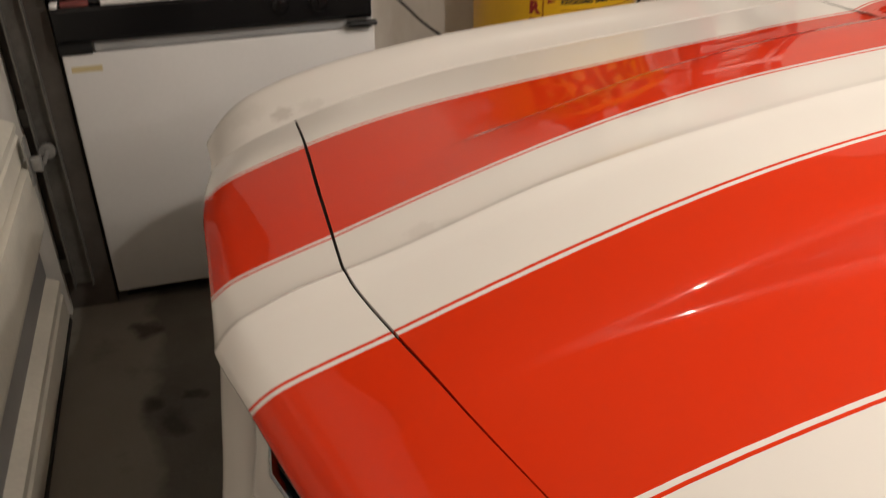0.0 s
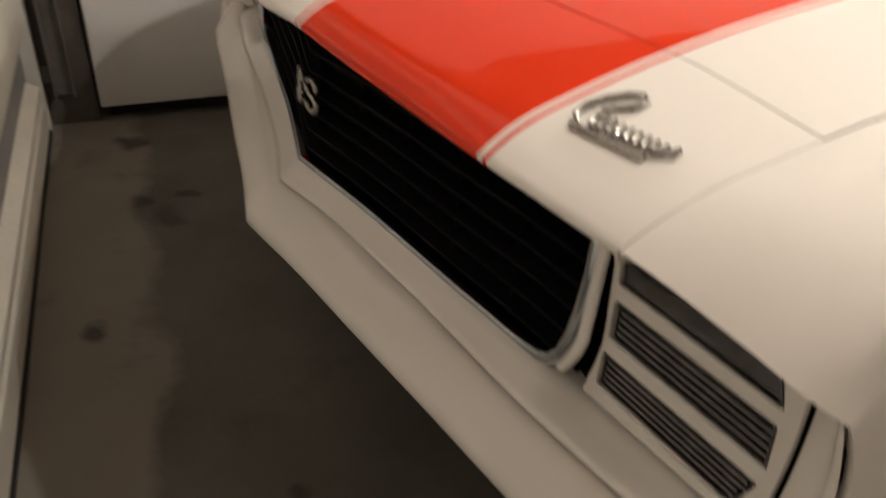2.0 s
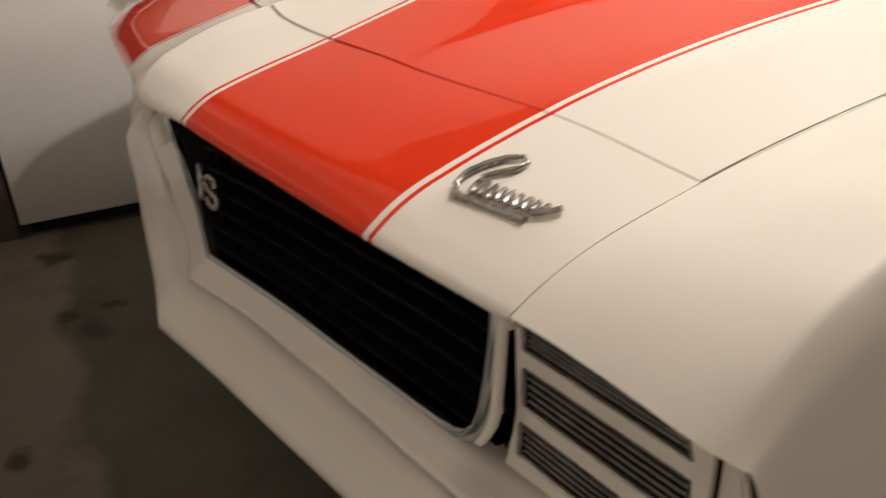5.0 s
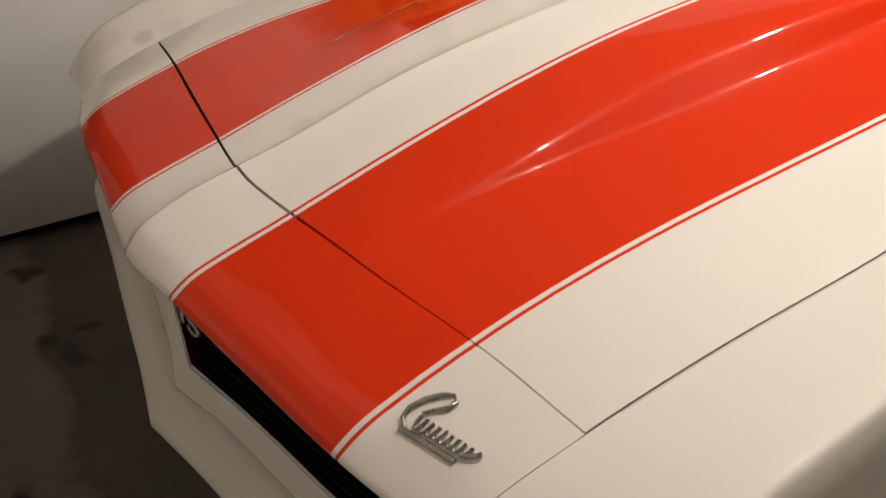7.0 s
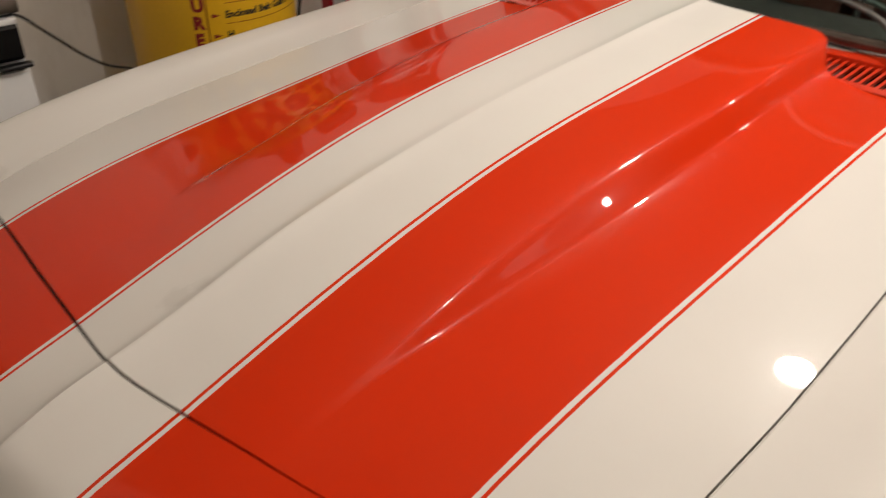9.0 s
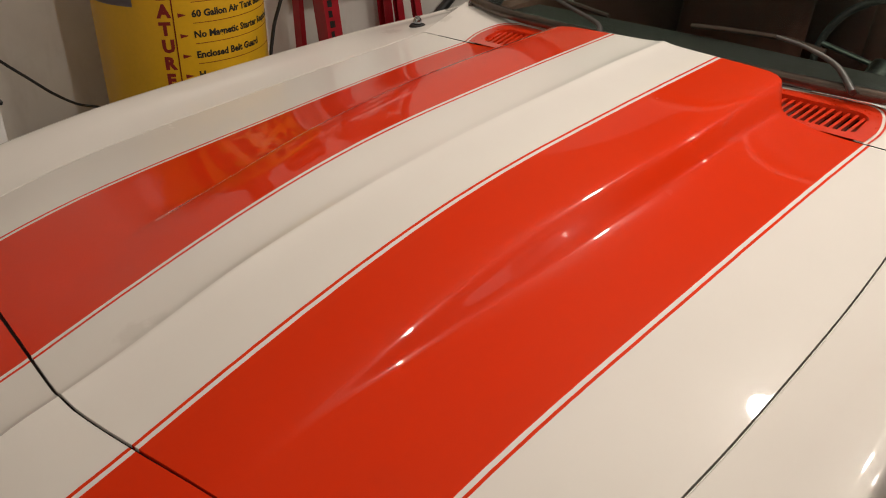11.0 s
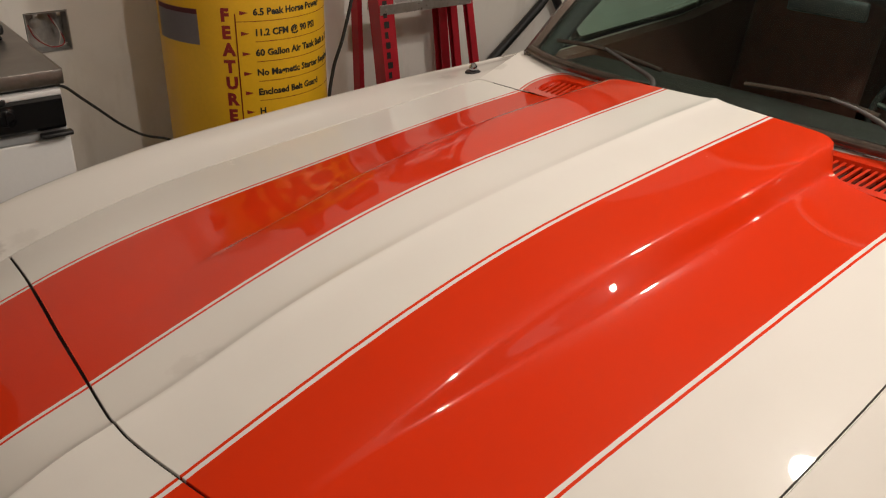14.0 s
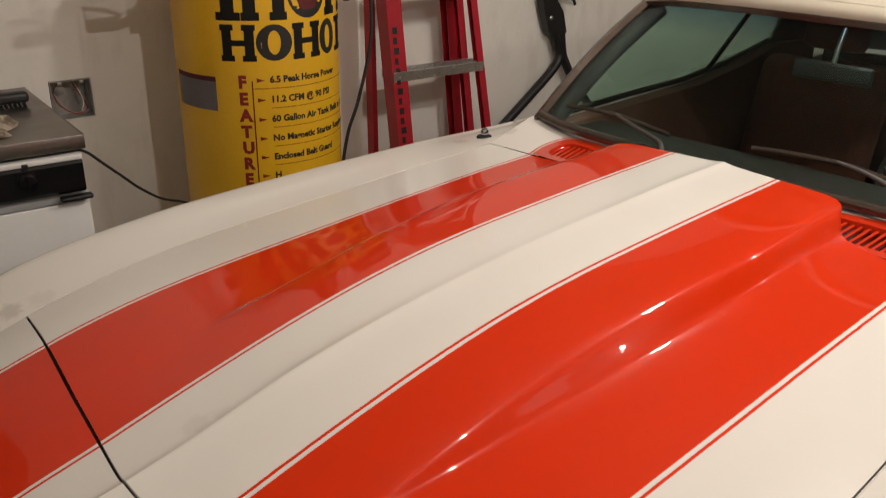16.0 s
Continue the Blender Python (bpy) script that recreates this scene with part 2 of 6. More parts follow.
M_GALV = plain("galvanised_steel", (0.46, 0.455, 0.44), 0.5, 0.75, vary=0.25, scale=25)
M_TRACK = plain("dull_track_steel", (0.20, 0.19, 0.175), 0.6, 0.6, vary=0.3, scale=14)
M_ALU = plain("brushed_aluminium", (0.58, 0.58, 0.57), 0.30, 1.0, vary=0.15, scale=14)
M_ENAMEL = plain("white_appliance_enamel", (0.74, 0.73, 0.72), 0.32, vary=0.03, scale=3)
M_YELLOW = plain("yellow_tank_paint", (0.72, 0.41, 0.012), 0.36, vary=0.06, scale=5, bump=0.05, bump_scale=30)
M_INK = plain("black_print", (0.012, 0.011, 0.010), 0.55, vary=0.1)
M_REDINK = plain("dark_red_print", (0.22, 0.012, 0.010), 0.55, vary=0.1)
M_EMBLEM = plain("deep_red_print", (0.10, 0.008, 0.008), 0.55, vary=0.25, scale=60)
M_LABEL = plain("grey_label", (0.31, 0.275, 0.285), 0.5, vary=0.1)
M_LADDER = plain("red_fibreglass", (0.40, 0.010, 0.022), 0.42, vary=0.14, scale=10, bump=0.1, bump_scale=150)
M_BRASS = plain("tarnished_brass", (0.22, 0.17, 0.11), 0.42, 0.9, vary=0.2)
# grey holds the band of shade below the control panel
M_LEDGE_SHADE = plain("shaded_ledge_grey", (0.36, 0.365, 0.37), 0.4, vary=0.06, scale=9)
M_DISH = plain("stained_beige_plastic", (0.40, 0.33, 0.23), 0.5, vary=0.3, scale=16, bump=0.08, bump_scale=60)
M_DOOR = plain("garage_door_paint", (0.72, 0.69, 0.61), 0.42, vary=0.09, scale=5, bump=0.08, bump_scale=40)
M_PAN = plain("grey_door_skin", (0.30, 0.30, 0.30), 0.45, vary=0.12, scale=6)
# unseen ceiling; tone chosen to balance fill light against reflections
M_CEIL = plain("unseen_ceiling_tone", (0.36, 0.325, 0.285), 0.9, vary=0.2, bump=0.3, bump_scale=120)
M_WOOD = plain("dark_jamb_wood", (0.095, 0.082, 0.070), 0.75, vary=0.25, scale=9, bump=0.2)
# brown for the two unseen walls, dark so that less light bounces back
M_UNSEEN_WALL = plain("dark_unseen_wall", (0.24, 0.18, 0.12), 0.8, vary=0.2, scale=3, bump=0.2, bump_scale=40)
M_TYRE = M_RUBBER
M_BULB = plain("porcelain", (0.78, 0.77, 0.74), 0.2, vary=0.03)


def rag_material():
    """Off-white cotton with brown oil stains and a fine weave."""
    n = Nodes("oil_stained_rag")
    pale = n.mix(n.noise(30.0, 4.0, 0.6), (0.50, 0.43, 0.35), (0.30, 0.245, 0.19))
    stain = n.ramp(n.noise(26.0, 5.0, 0.6), 0.44, 0.58, 0.0, 0.9)
    n.set(Base_Color=n.mix(stain, pale, (0.105, 0.072, 0.045)), Roughness=0.95)
    n.bump(n.noise(320.0, 3.0), 0.5, 0.0012)
    return n.mat


M_RAG = rag_material()


def wall_material():
    """Painted drywall with scuffs, smears and roller texture."""
    n = Nodes("scuffed_white_wall")
    smear = n.ramp(n.noise(2.2, 6.0, 0.65), 0.50, 0.78, 0.0, 0.55)
    low = n.ramp(n.noise(7.0, 5.0, 0.6, (1.0, 1.0, 0.35)), 0.52, 0.78, 0.0, 0.5)
    c = n.mix(smear, (0.80, 0.77, 0.72), (0.66, 0.62, 0.56))
    n.set(Base_Color=n.mix(low, c, (0.52, 0.47, 0.40)), Roughness=0.62)
    n.bump(n.math("ADD", n.noise(160.0, 4.0), n.noise(14.0, 3.0)), 0.25, 0.0012)
    return n.mat


# oil spots on the concrete, in the room's own axes: x, y, radius
SPOTS = [(0.344, -2.319, 0.035), (0.447, -2.288, 0.030), (0.553, -2.465, 0.025), (0.293, -1.303, 0.06), (0.247, -1.205, 0.045), (0.356, -1.207, 0.03), (0.217, -0.845, 0.05), (0.12, -1.75, 0.04)]


def floor_material():
    """Old bare concrete with oil stains, damp patches and grit."""
    n = Nodes("stained_concrete")
    broad = n.ramp(n.noise(1.3, 6.0, 0.6), 0.35, 0.7, 0.0, 1.0)
    c = n.mix(broad, (0.086, 0.079, 0.066), (0.146, 0.135, 0.114))
    # paler strip along the foot of the garage door
    sep = n.tree.nodes.new("ShaderNodeSeparateXYZ")
    n.link(n.place(), sep.inputs[0])
    along = n.math("ADD", sep.outputs["X"], n.ramp(n.noise(3.5, 4.0), 0.3, 0.7, -0.05, 0.05))
    c = n.mix(n.ramp(along, 0.23, 0.27, 0.8, 0.0), c, (0.23, 0.21, 0.18))
    stain = n.ramp(n.noise(4.2, 5.0, 0.62), 0.58, 0.74, 0.0, 0.45)
    c = n.mix(stain, c, (0.040, 0.033, 0.026))
    for sx, sy, rad in SPOTS:
        gap = n.node("ShaderNodeVectorMath")
        gap.operation = "DISTANCE"
        warp = n.node("ShaderNodeVectorMath")
        warp.operation = "MULTIPLY_ADD"
        wn = n.node("ShaderNodeTexNoise", Scale=9.0, Detail=4.0)
        n.link(n.place(), wn.inputs["Vector"])
        n.link(wn.outputs["Color"], warp.inputs[0])
        warp.inputs[1].default_value = (0.12, 0.12, 0.0)
        n.link(n.place(), warp.inputs[2])
        n.link(warp.outputs[0], gap.inputs[0])
        gap.inputs[1].default_value = (sx + 0.06, sy + 0.06, 0.0)
        c = n.mix(n.ramp(gap.outputs["Value"], rad * 0.45, rad, 0.78, 0.0), c, (0.026, 0.020, 0.015))
    grit = n.ramp(n.noise(70.0, 5.0, 0.7), 0.58, 0.75, 0.0, 0.5)
    c = n.mix(grit, c, (0.16, 0.15, 0.13))
    n.set(Base_Color=c, Roughness=n.ramp(n.noise(6.0), 0.3, 0.7, 0.55, 0.85))
    n.bump(n.math("ADD", n.noise(45.0, 6.0), n.noise(5.0, 4.0)), 0.35, 0.004)
    return n.mat


M_WALL, M_FLOOR = wall_material(), floor_material()


def glass_material(name, tint, roughness=0.0):
    n = Nodes(name)
    n.set(Base_Color=tint, Roughness=roughness, Transmission_Weight=1.0, IOR=1.45)
    return n.mat


M_GLASS = glass_material("green_tinted_glass", (0.66, 0.84, 0.77))


def screen_glass():
    """Green windscreen glass with a blue shade band along its top."""
    n = Nodes("windscreen_glass")
    sep = n.tree.nodes.new("ShaderNodeSeparateXYZ")
    n.link(n.place(), sep.inputs[0])
    band = n.ramp(sep.outputs["Z"], 1.275, 1.335, 0.0, 1.0)
    n.set(Base_Color=n.mix(band, (0.66, 0.84, 0.77), (0.36, 0.55, 0.66)), Roughness=0.0, Transmission_Weight=1.0, IOR=1.22)
    return n.mat


M_SCREEN = screen_glass()
M_LENS = glass_material("amber_lens", (0.8, 0.35, 0.05), 0.1)

# ---------------------------------------------------------------- the garage
# The room stands turned against the car: local x along the wall from the door's corner, local y through the wall.
ROOM = pose(0.035, 2.1554, 0, 0, 0, -6.6)
RX, RY = 6.9, -6.2          # the room's length and depth


def room_box(name, lo, hi, material, label="", category="", parent=None, bevel=0.0):
    bm = bmesh.new()
    box(bm, lo, hi, bevel)
    ob = mesh_object(name, bm, material, parent, smooth=bevel > 0, label=label)
    if not parent:
        ob.matrix_world = ROOM
        tagged(ob, label, category, kind="structure")
    return ob


room_box("floor", (-0.6, RY - 0.2, -0.12), (RX + 0.2, 0.2, 0.0), M_FLOOR, "stained bare concrete garage floor", "floor")
room_box("ceiling", (-0.2, RY - 0.2, CEILING), (RX + 0.2, 0.2, CEILING + 0.12), M_CEIL, "unseen garage ceiling, its tone set for fill light", "ceiling")
OUT_A, OUT_B, OUT_LO, OUT_HI = 1.093, 1.235, 0.878, 1.016      # the open outlet box in the wall


def wall_with_hole():
    bm = bmesh.new()
    x0, x1, z1, d = -0.2, RX + 0.2, CEILING, 0.15
    for lo, hi in (((x0, 0, 0), (OUT_A, d, z1)), ((OUT_B, 0, 0), (x1, d, z1)), ((OUT_A, 0, 0), (OUT_B, d, OUT_LO)), ((OUT_A, 0, OUT_HI), (OUT_B, d, z1)), ((OUT_A, 0.09, OUT_LO), (OUT_B, d, OUT_HI))):
        box(bm, lo, hi)
    ob = mesh_object("wall_east", bm, M_WALL, smooth=False)
    ob.matrix_world = ROOM
    tagged(ob, "scuffed white drywall behind the compressor and ladder", "wall", kind="structure")


wall_with_hole()
# out of view; added to close the room and hold down the bounce
room_box("wall_west", (-0.2, RY - 0.15, 0), (RX + 0.2, RY, CEILING), M_UNSEEN_WALL, "unseen garage wall, darkened to cut bounced light", "wall")
room_box("wall_south", (RX, RY, 0), (RX + 0.15, 0, CEILING), M_UNSEEN_WALL, "unseen garage back wall, darkened to cut bounced light", "wall")
# the wall that holds the sectional door
JAMB = -0.74
DOOR_TOP = 2.15
room_box("wall_north", (-0.15, JAMB + 0.05, 0), (0.0, 0, CEILING), M_WALL, "scuffed white wall beside the door", "wall")
room_box("wall_north_post", (0.0005, -0.660, 0.0), (0.136, -0.001, CEILING - 0.001), M_WOOD, "dark timber corner post beside the door", "post")
room_box("wall_north_lintel", (-0.15, RY, DOOR_TOP), (0.0, JAMB + 0.05, CEILING), M_WALL, "white wall above the garage door", "wall")
room_box("wall_north_pier", (-0.15, RY, 0), (0.0, RY + 0.9, DOOR_TOP), M_WALL, "white wall pier beside the garage door", "wall")


def garage_door():
    door = thing("door_1", "closed cream steel sectional garage door with ribbed panels", "garage door", ROOM, kind="structure")
    y0, y1 = RY + 0.9, JAMB
    heights = [0.02, 0.555, 1.09, 1.62, 2.15]
    for i, (a, b) in enumerate(zip(heights, heights[1:])):
        bm = bmesh.new()
        a += 0.004
        lower, upper = (0.13, 0.22) if i == 0 else (0.10, 0.10)
        # profile of one section, seen along the door: proud rails, recessed pan with a small rib
        prof = [(-0.05, a), (0.0, a), (0.0, a + lower * 0.62), (-0.006, a + lower * 0.68), (-0.006, a + lower * 0.8), (0.0, a + lower * 0.86), (0.0, a + lower), (-0.035, a + lower + 0.018),
                (-0.035, b - upper - 0.018), (0.0, b - upper), (0.004, b - upper + 0.02), (0.004, b - 0.06), (0.016, b - 0.045), (0.016, b - 0.004), (-0.05, b - 0.004)]
        rows = [[Vector((x, y, z)) for x, z in prof] for y in (y0, y1)]
        vs = grid(bm, rows, closed=True)
        bm.faces.new(vs[0])
        bm.faces.new(vs[1][::-1])
        panel = part("panel", bm, M_DOOR, door, smooth=False)
        bm = bmesh.new()
        pan = [(-0.034, a + lower + 0.024), (-0.031, a + lower + 0.026), (-0.031, b - upper - 0.022), (-0.034, b - upper - 0.020)]
        grid(bm, [[Vector((x, y, z)) for x, z in pan] for y in (y0 + 0.004, y1 - 0.004)])
        part("pan", bm, M_PAN, panel, "grey steel skin between the rails", smooth=False)
        if i < 3:
            bm = bmesh.new()
            box(bm, (0.016, y1 - 0.075, b - 0.055), (0.022, y1 - 0.02, b + 0.075), 0.002)
            box(bm, (0.022, y1 - 0.06, b - 0.02), (0.05, y1 - 0.035, b + 0.02), 0.004)
            tube(bm, [(0.055, y1 - 0.05, b), (0.055, y1 + 0.03, b)], 0.006)
            lathe(bm, [(0.0, -0.008), (0.022, -0.008), (0.024, 0), (0.022, 0.008), (0, 0.008)], 16, pose(0.055, y1 + 0.035, b, 90))
            part("hinge", bm, M_GALV, door, "galvanised roller hinge")
    bm = bmesh.new()
    box(bm, (-0.05, y0, 0.0), (0.004, y1, 0.022), 0.004)
    part("bottom_seal", bm, M_RUBBER, door, "worn dark rubber bottom seal")


garage_door()


def door_track():
    track = thing("door_track", "galvanised vertical roller track of the garage door", "track", ROOM)
    bm = bmesh.new()
    y = JAMB + 0.02
    prof = [(0.03, y + 0.005), (0.03, y + 0.045), (0.085, y + 0.045), (0.085, y + 0.012), (0.082, y + 0.012), (0.082, y + 0.041), (0.034, y + 0.041), (0.034, y + 0.005)]
    rows = [[Vector((px, py, z)) for px, py in prof] for z in (0.10, 2.3)]
    vs = grid(bm, rows, closed=True)
    bm.faces.new(vs[0])
    bm.faces.new(vs[1])
    part("channel", bm, M_TRACK, track, smooth=False)
    for z in (0.14, 0.62, 1.2, 1.8):
        bm = bmesh.new()
        box(bm, (0.0, y + 0.046, z), (0.07, y + 0.05, z + 0.05))
        box(bm, (0.0, y + 0.046, z), (0.004, y + 0.10, z + 0.05))
        part("bracket", bm, M_TRACK, track, smooth=False)
    # the angle iron that carries the track
    bm = bmesh.new()
    box(bm, (0.0, y + 0.10, 0.02), (0.004, y + 0.14, 2.3))
    box(bm, (0.004, y + 0.136, 0.02), (0.045, y + 0.14, 2.3))
    part("angle_iron", bm, M_TRACK, track, smooth=False)


door_track()


def outlet_box():
    ob = thing("outlet_box", "open steel outlet box with loose wires in the wall", "outlet box", ROOM)
    a, b, lo, hi = OUT_A + 0.002, OUT_B - 0.002, OUT_LO + 0.002, OUT_HI - 0.002
    bm = bmesh.new()
    for p, q in (((a, -0.003, lo), (a + 0.003, 0.07, hi)), ((b - 0.003, -0.003, lo), (b, 0.07, hi)), ((a + 0.003, -0.003, lo), (b - 0.003, 0.07, lo + 0.003)), ((a + 0.003, -0.003, hi - 0.003), (b - 0.003, 0.07, hi)), ((a, 0.07, lo), (b, 0.073, hi))):
        box(bm, p, q)
    part("case", bm, M_GALV, ob, smooth=False)
    for x in (a + 0.035, b - 0.03):
        bm = bmesh.new()
        box(bm, (x - 0.008, -0.002, hi - 0.018), (x + 0.008, 0.004, hi - 0.004), 0.002)
        part("ear", bm, M_ALU, ob)
    bm = bmesh.new()
    lathe(bm, [(0.0, 0.0), (0.018, 0.0), (0.018, 0.006), (0.011, 0.008), (0.0, 0.008)], 18, pose(a + 0.045, 0.07, hi - 0.045, 90))
    part("knockout", bm, M_GALV, ob)
    red = plain("red_wire", (0.35, 0.03, 0.03), 0.5)
    pale = plain("white_wire", (0.6, 0.57, 0.52), 0.5)
    for mat, pts in ((red, [(a + 0.02, 0.06, hi - 0.05), (a + 0.03, 0.02, lo + 0.045), (a + 0.075, 0.004, lo + 0.015), (b - 0.02, 0.01, lo + 0.03), (b - 0.05, 0.05, hi - 0.02)]),
                     (pale, [(a + 0.025, 0.06, hi - 0.06), (a + 0.05, 0.015, lo + 0.03), (a + 0.09, 0.006, lo + 0.012), (b - 0.01, 0.02, lo + 0.02)]),
                     (pale, [(b - 0.045, 0.06, hi - 0.015), (b - 0.03, 0.015, lo + 0.06), (b - 0.04, 0.008, lo + 0.02)])):
        bm = bmesh.new()
        tube(bm, smooth_path(pts), 0.0022, 8)
        part("wire", bm, mat, ob)


outlet_box()


# ---------------------------------------------------------------- sink unit in the corner
UX0, UX1, UF = 0.145, 1.012, -0.685       # its ends along the wall, and its front


def sink_unit():
    unit = thing("dishwasher", "white undercounter dishwasher with a black control panel", "dishwasher", ROOM)
    bm = bmesh.new()
    box(bm, (UX0, UF + 0.03, 0.10), (UX1, -0.04, 0.945), 0.004)
    part("body", bm, M_ENAMEL, unit)
    bm = bmesh.new()
    box(bm, (UX0 + 0.002, UF, 0.05), (UX1 - 0.002, UF + 0.028, 0.813), 0.006)
    part("front_panel", bm, M_ENAMEL, unit, "plain white enamel front panel")
    bm = bmesh.new()
    box(bm, (UX0 + 0.09, UF - 0.002, 0.815), (UX1 - 0.01, UF + 0.028, 0.8455), 0.002)
    part("ledge", bm, M_LEDGE_SHADE, unit, "ledge over the front panel, painted grey as shade")
    bm = bmesh.new()
    prof = [(0.02, 0.847), (-0.018, 0.848), (-0.026, 0.858), (-0.026, 0.932), (-0.02, 0.941), (0.02, 0.941)]
    vs = grid(bm, [[Vector((x, UF + dy, z)) for dy, z in prof] for x in (UX0 + 0.004, UX1 - 0.014)], closed=True)
    bm.faces.new(vs[0])
    bm.faces.new(vs[1][::-1])
    panel = part("control_panel", bm, M_GLOSSBLACK, unit, "gloss black control panel", smooth=False)
    bm = bmesh.new()
    box(bm, (UX0 + 0.13, UF - 0.024, 0.9415), (UX1 - 0.012, UF + 0.02, 0.957), 0.003)
    part("trim_strip", bm, M_ENAMEL, unit, "white trim strip")
    bm = bmesh.new()
    box(bm, (UX0 + 0.004, UF - 0.024, 0.9415), (UX0 + 0.024, UF + 0.02, 0.956), 0.003)
    part("trim_end", bm, M_ENAMEL, unit)
    # black box fills the gap under the top in place of its shade
    bm = bmesh.new()
    box(bm, (UX0 + 0.004, UF + 0.003, 0.9575), (UX1 - 0.014, UF + 0.03, 1.0), 0.002)
    part("recess", bm, M_BLACK, unit, "black fill as shade in the gap under the sink top")
    bm = bmesh.new()
    box(bm, (UX0 + 0.03, UF - 0.020, 0.943), (UX0 + 0.10, UF + 0.01, 0.957), 0.002)
    part("indicator", bm, plain("red_lamp_cover", (0.20, 0.055, 0.05), 0.4), unit, "small dark red indicator")
    for x in (UX1 - 0.272, UX1 - 0.163):
        bm = bmesh.new()
        lathe(bm, [(0.0, 0.012), (0.020, 0.012), (0.024, 0.009), (0.025, 0.003), (0.030, 0.002), (0.030, 0.0)], 24, pose(x, UF - 0.026, 0.902, 90))
        box(bm, (x - 0.003, UF - 0.044, 0.883), (x + 0.003, UF - 0.037, 0.921), 0.001)
        part("knob", bm, M_GLOSSBLACK, unit)
        bm = bmesh.new()
        box(bm, (x - 0.009, UF - 0.029, 0.936), (x + 0.007, UF - 0.0245, 0.952), 0.002)
        part("index_tab", bm, M_BLACK, unit)
    bm = bmesh.new()
    box(bm, (UX1 - 0.085, UF - 0.030, 0.824), (UX1 + 0.002, UF - 0.0025, 0.838), 0.005)
    part("latch", bm, M_BLACK, unit)
    bm = bmesh.new()
    box(bm, (UX0, UF - 0.006, 0.812), (UX0 + 0.085, UF + 0.001, 0.846), 0.002)
    part("corner_cap", bm, M_BLACK, unit)
    bm = bmesh.new()
    box(bm, (UX0 + 0.02, UF - 0.001, 0.762), (UX0 + 0.10, UF + 0.0, 0.778))
    part("sticker", bm, plain("yellowed_tape", (0.60, 0.50, 0.28), 0.6), unit, "yellowed strip of tape", smooth=False)
    bm = bmesh.new()
    box(bm, (UX0 + 0.02, UF + 0.06, 0.0), (UX1 - 0.02, -0.06, 0.10))
    part("toe_kick", bm, M_BLACK, unit, "recessed black toe kick", smooth=False)

    # stainless top with a pressed bowl
    top = thing("sink_top", "worn stainless steel sink top with an oval bowl", "sink", ROOM)
    x0, x1, y0, y1, zt = UX0 - 0.005, UX1 + 0.002, UF - 0.012, -0.005, 1.008
    cx, cy, ax, ay = 0.387, -0.36, 0.208, 0.19
    bm = bmesh.new()
    n = 48
    rows = []
    for f, z in ((1.0, 0.0), (0.985, -0.004), (0.95, -0.03), (0.90, -0.12), (0.80, -0.155), (0.45, -0.165), (0.08, -0.168)):
        rows.append([Vector((cx + ax * f * math.copysign(abs(math.cos(a)) ** 0.6, math.cos(a)), cy + ay * f * math.copysign(abs(math.sin(a)) ** 0.6, math.sin(a)), zt + z)) for a in [2 * math.pi * k / n for k in range(n)]])
    outer = []
    for k in range(n):
        a = 2 * math.pi * k / n
        dx, dy = math.cos(a), math.sin(a)
        s = min((x1 - cx) / dx if dx > 1e-6 else ((x0 - cx) / dx if dx < -1e-6 else 9), (y1 - cy) / dy if dy > 1e-6 else ((y0 - cy) / dy if dy < -1e-6 else 9))
        outer.append(Vector((cx + dx * s, cy + dy * s, zt)))
    vs = grid(bm, [outer] + rows, closed=True)
    bm.faces.new(vs[-1])
    for corner in ((x0, y0), (x1, y0), (x1, y1), (x0, y1)):
        ks = sorted(range(n), key=lambda k: (outer[k] - Vector((*corner, zt))).length)[:1]
        vs[0][ks[0]].co = Vector((*corner, zt))
    # faces below the rim take the stained, shade-darkened steel
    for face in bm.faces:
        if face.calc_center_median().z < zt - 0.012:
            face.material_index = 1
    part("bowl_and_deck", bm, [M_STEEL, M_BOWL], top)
    for lo, hi in (((x0, y0 - 0.004, 0.968), (x1, y0 + 0.004, zt + 0.001)), ((x1 - 0.004, y0 + 0.004, 0.968), (x1 + 0.003, y1, zt + 0.001)), ((x0 - 0.003, y0 + 0.004, 0.968), (x0 + 0.004, y1, zt + 0.001))):
        bm = bmesh.new()
        box(bm, lo, hi, 0.002)
        part("apron", bm, M_STEEL, top)
    bm = bmesh.new()
    lathe(bm, [(0.0, 0.004), (0.03, 0.004), (0.034, 0.0), (0.034, -0.02)], 24, pose(cx, cy, zt - 0.168))
    part("drain", bm, M_CHROME, top)


sink_unit()


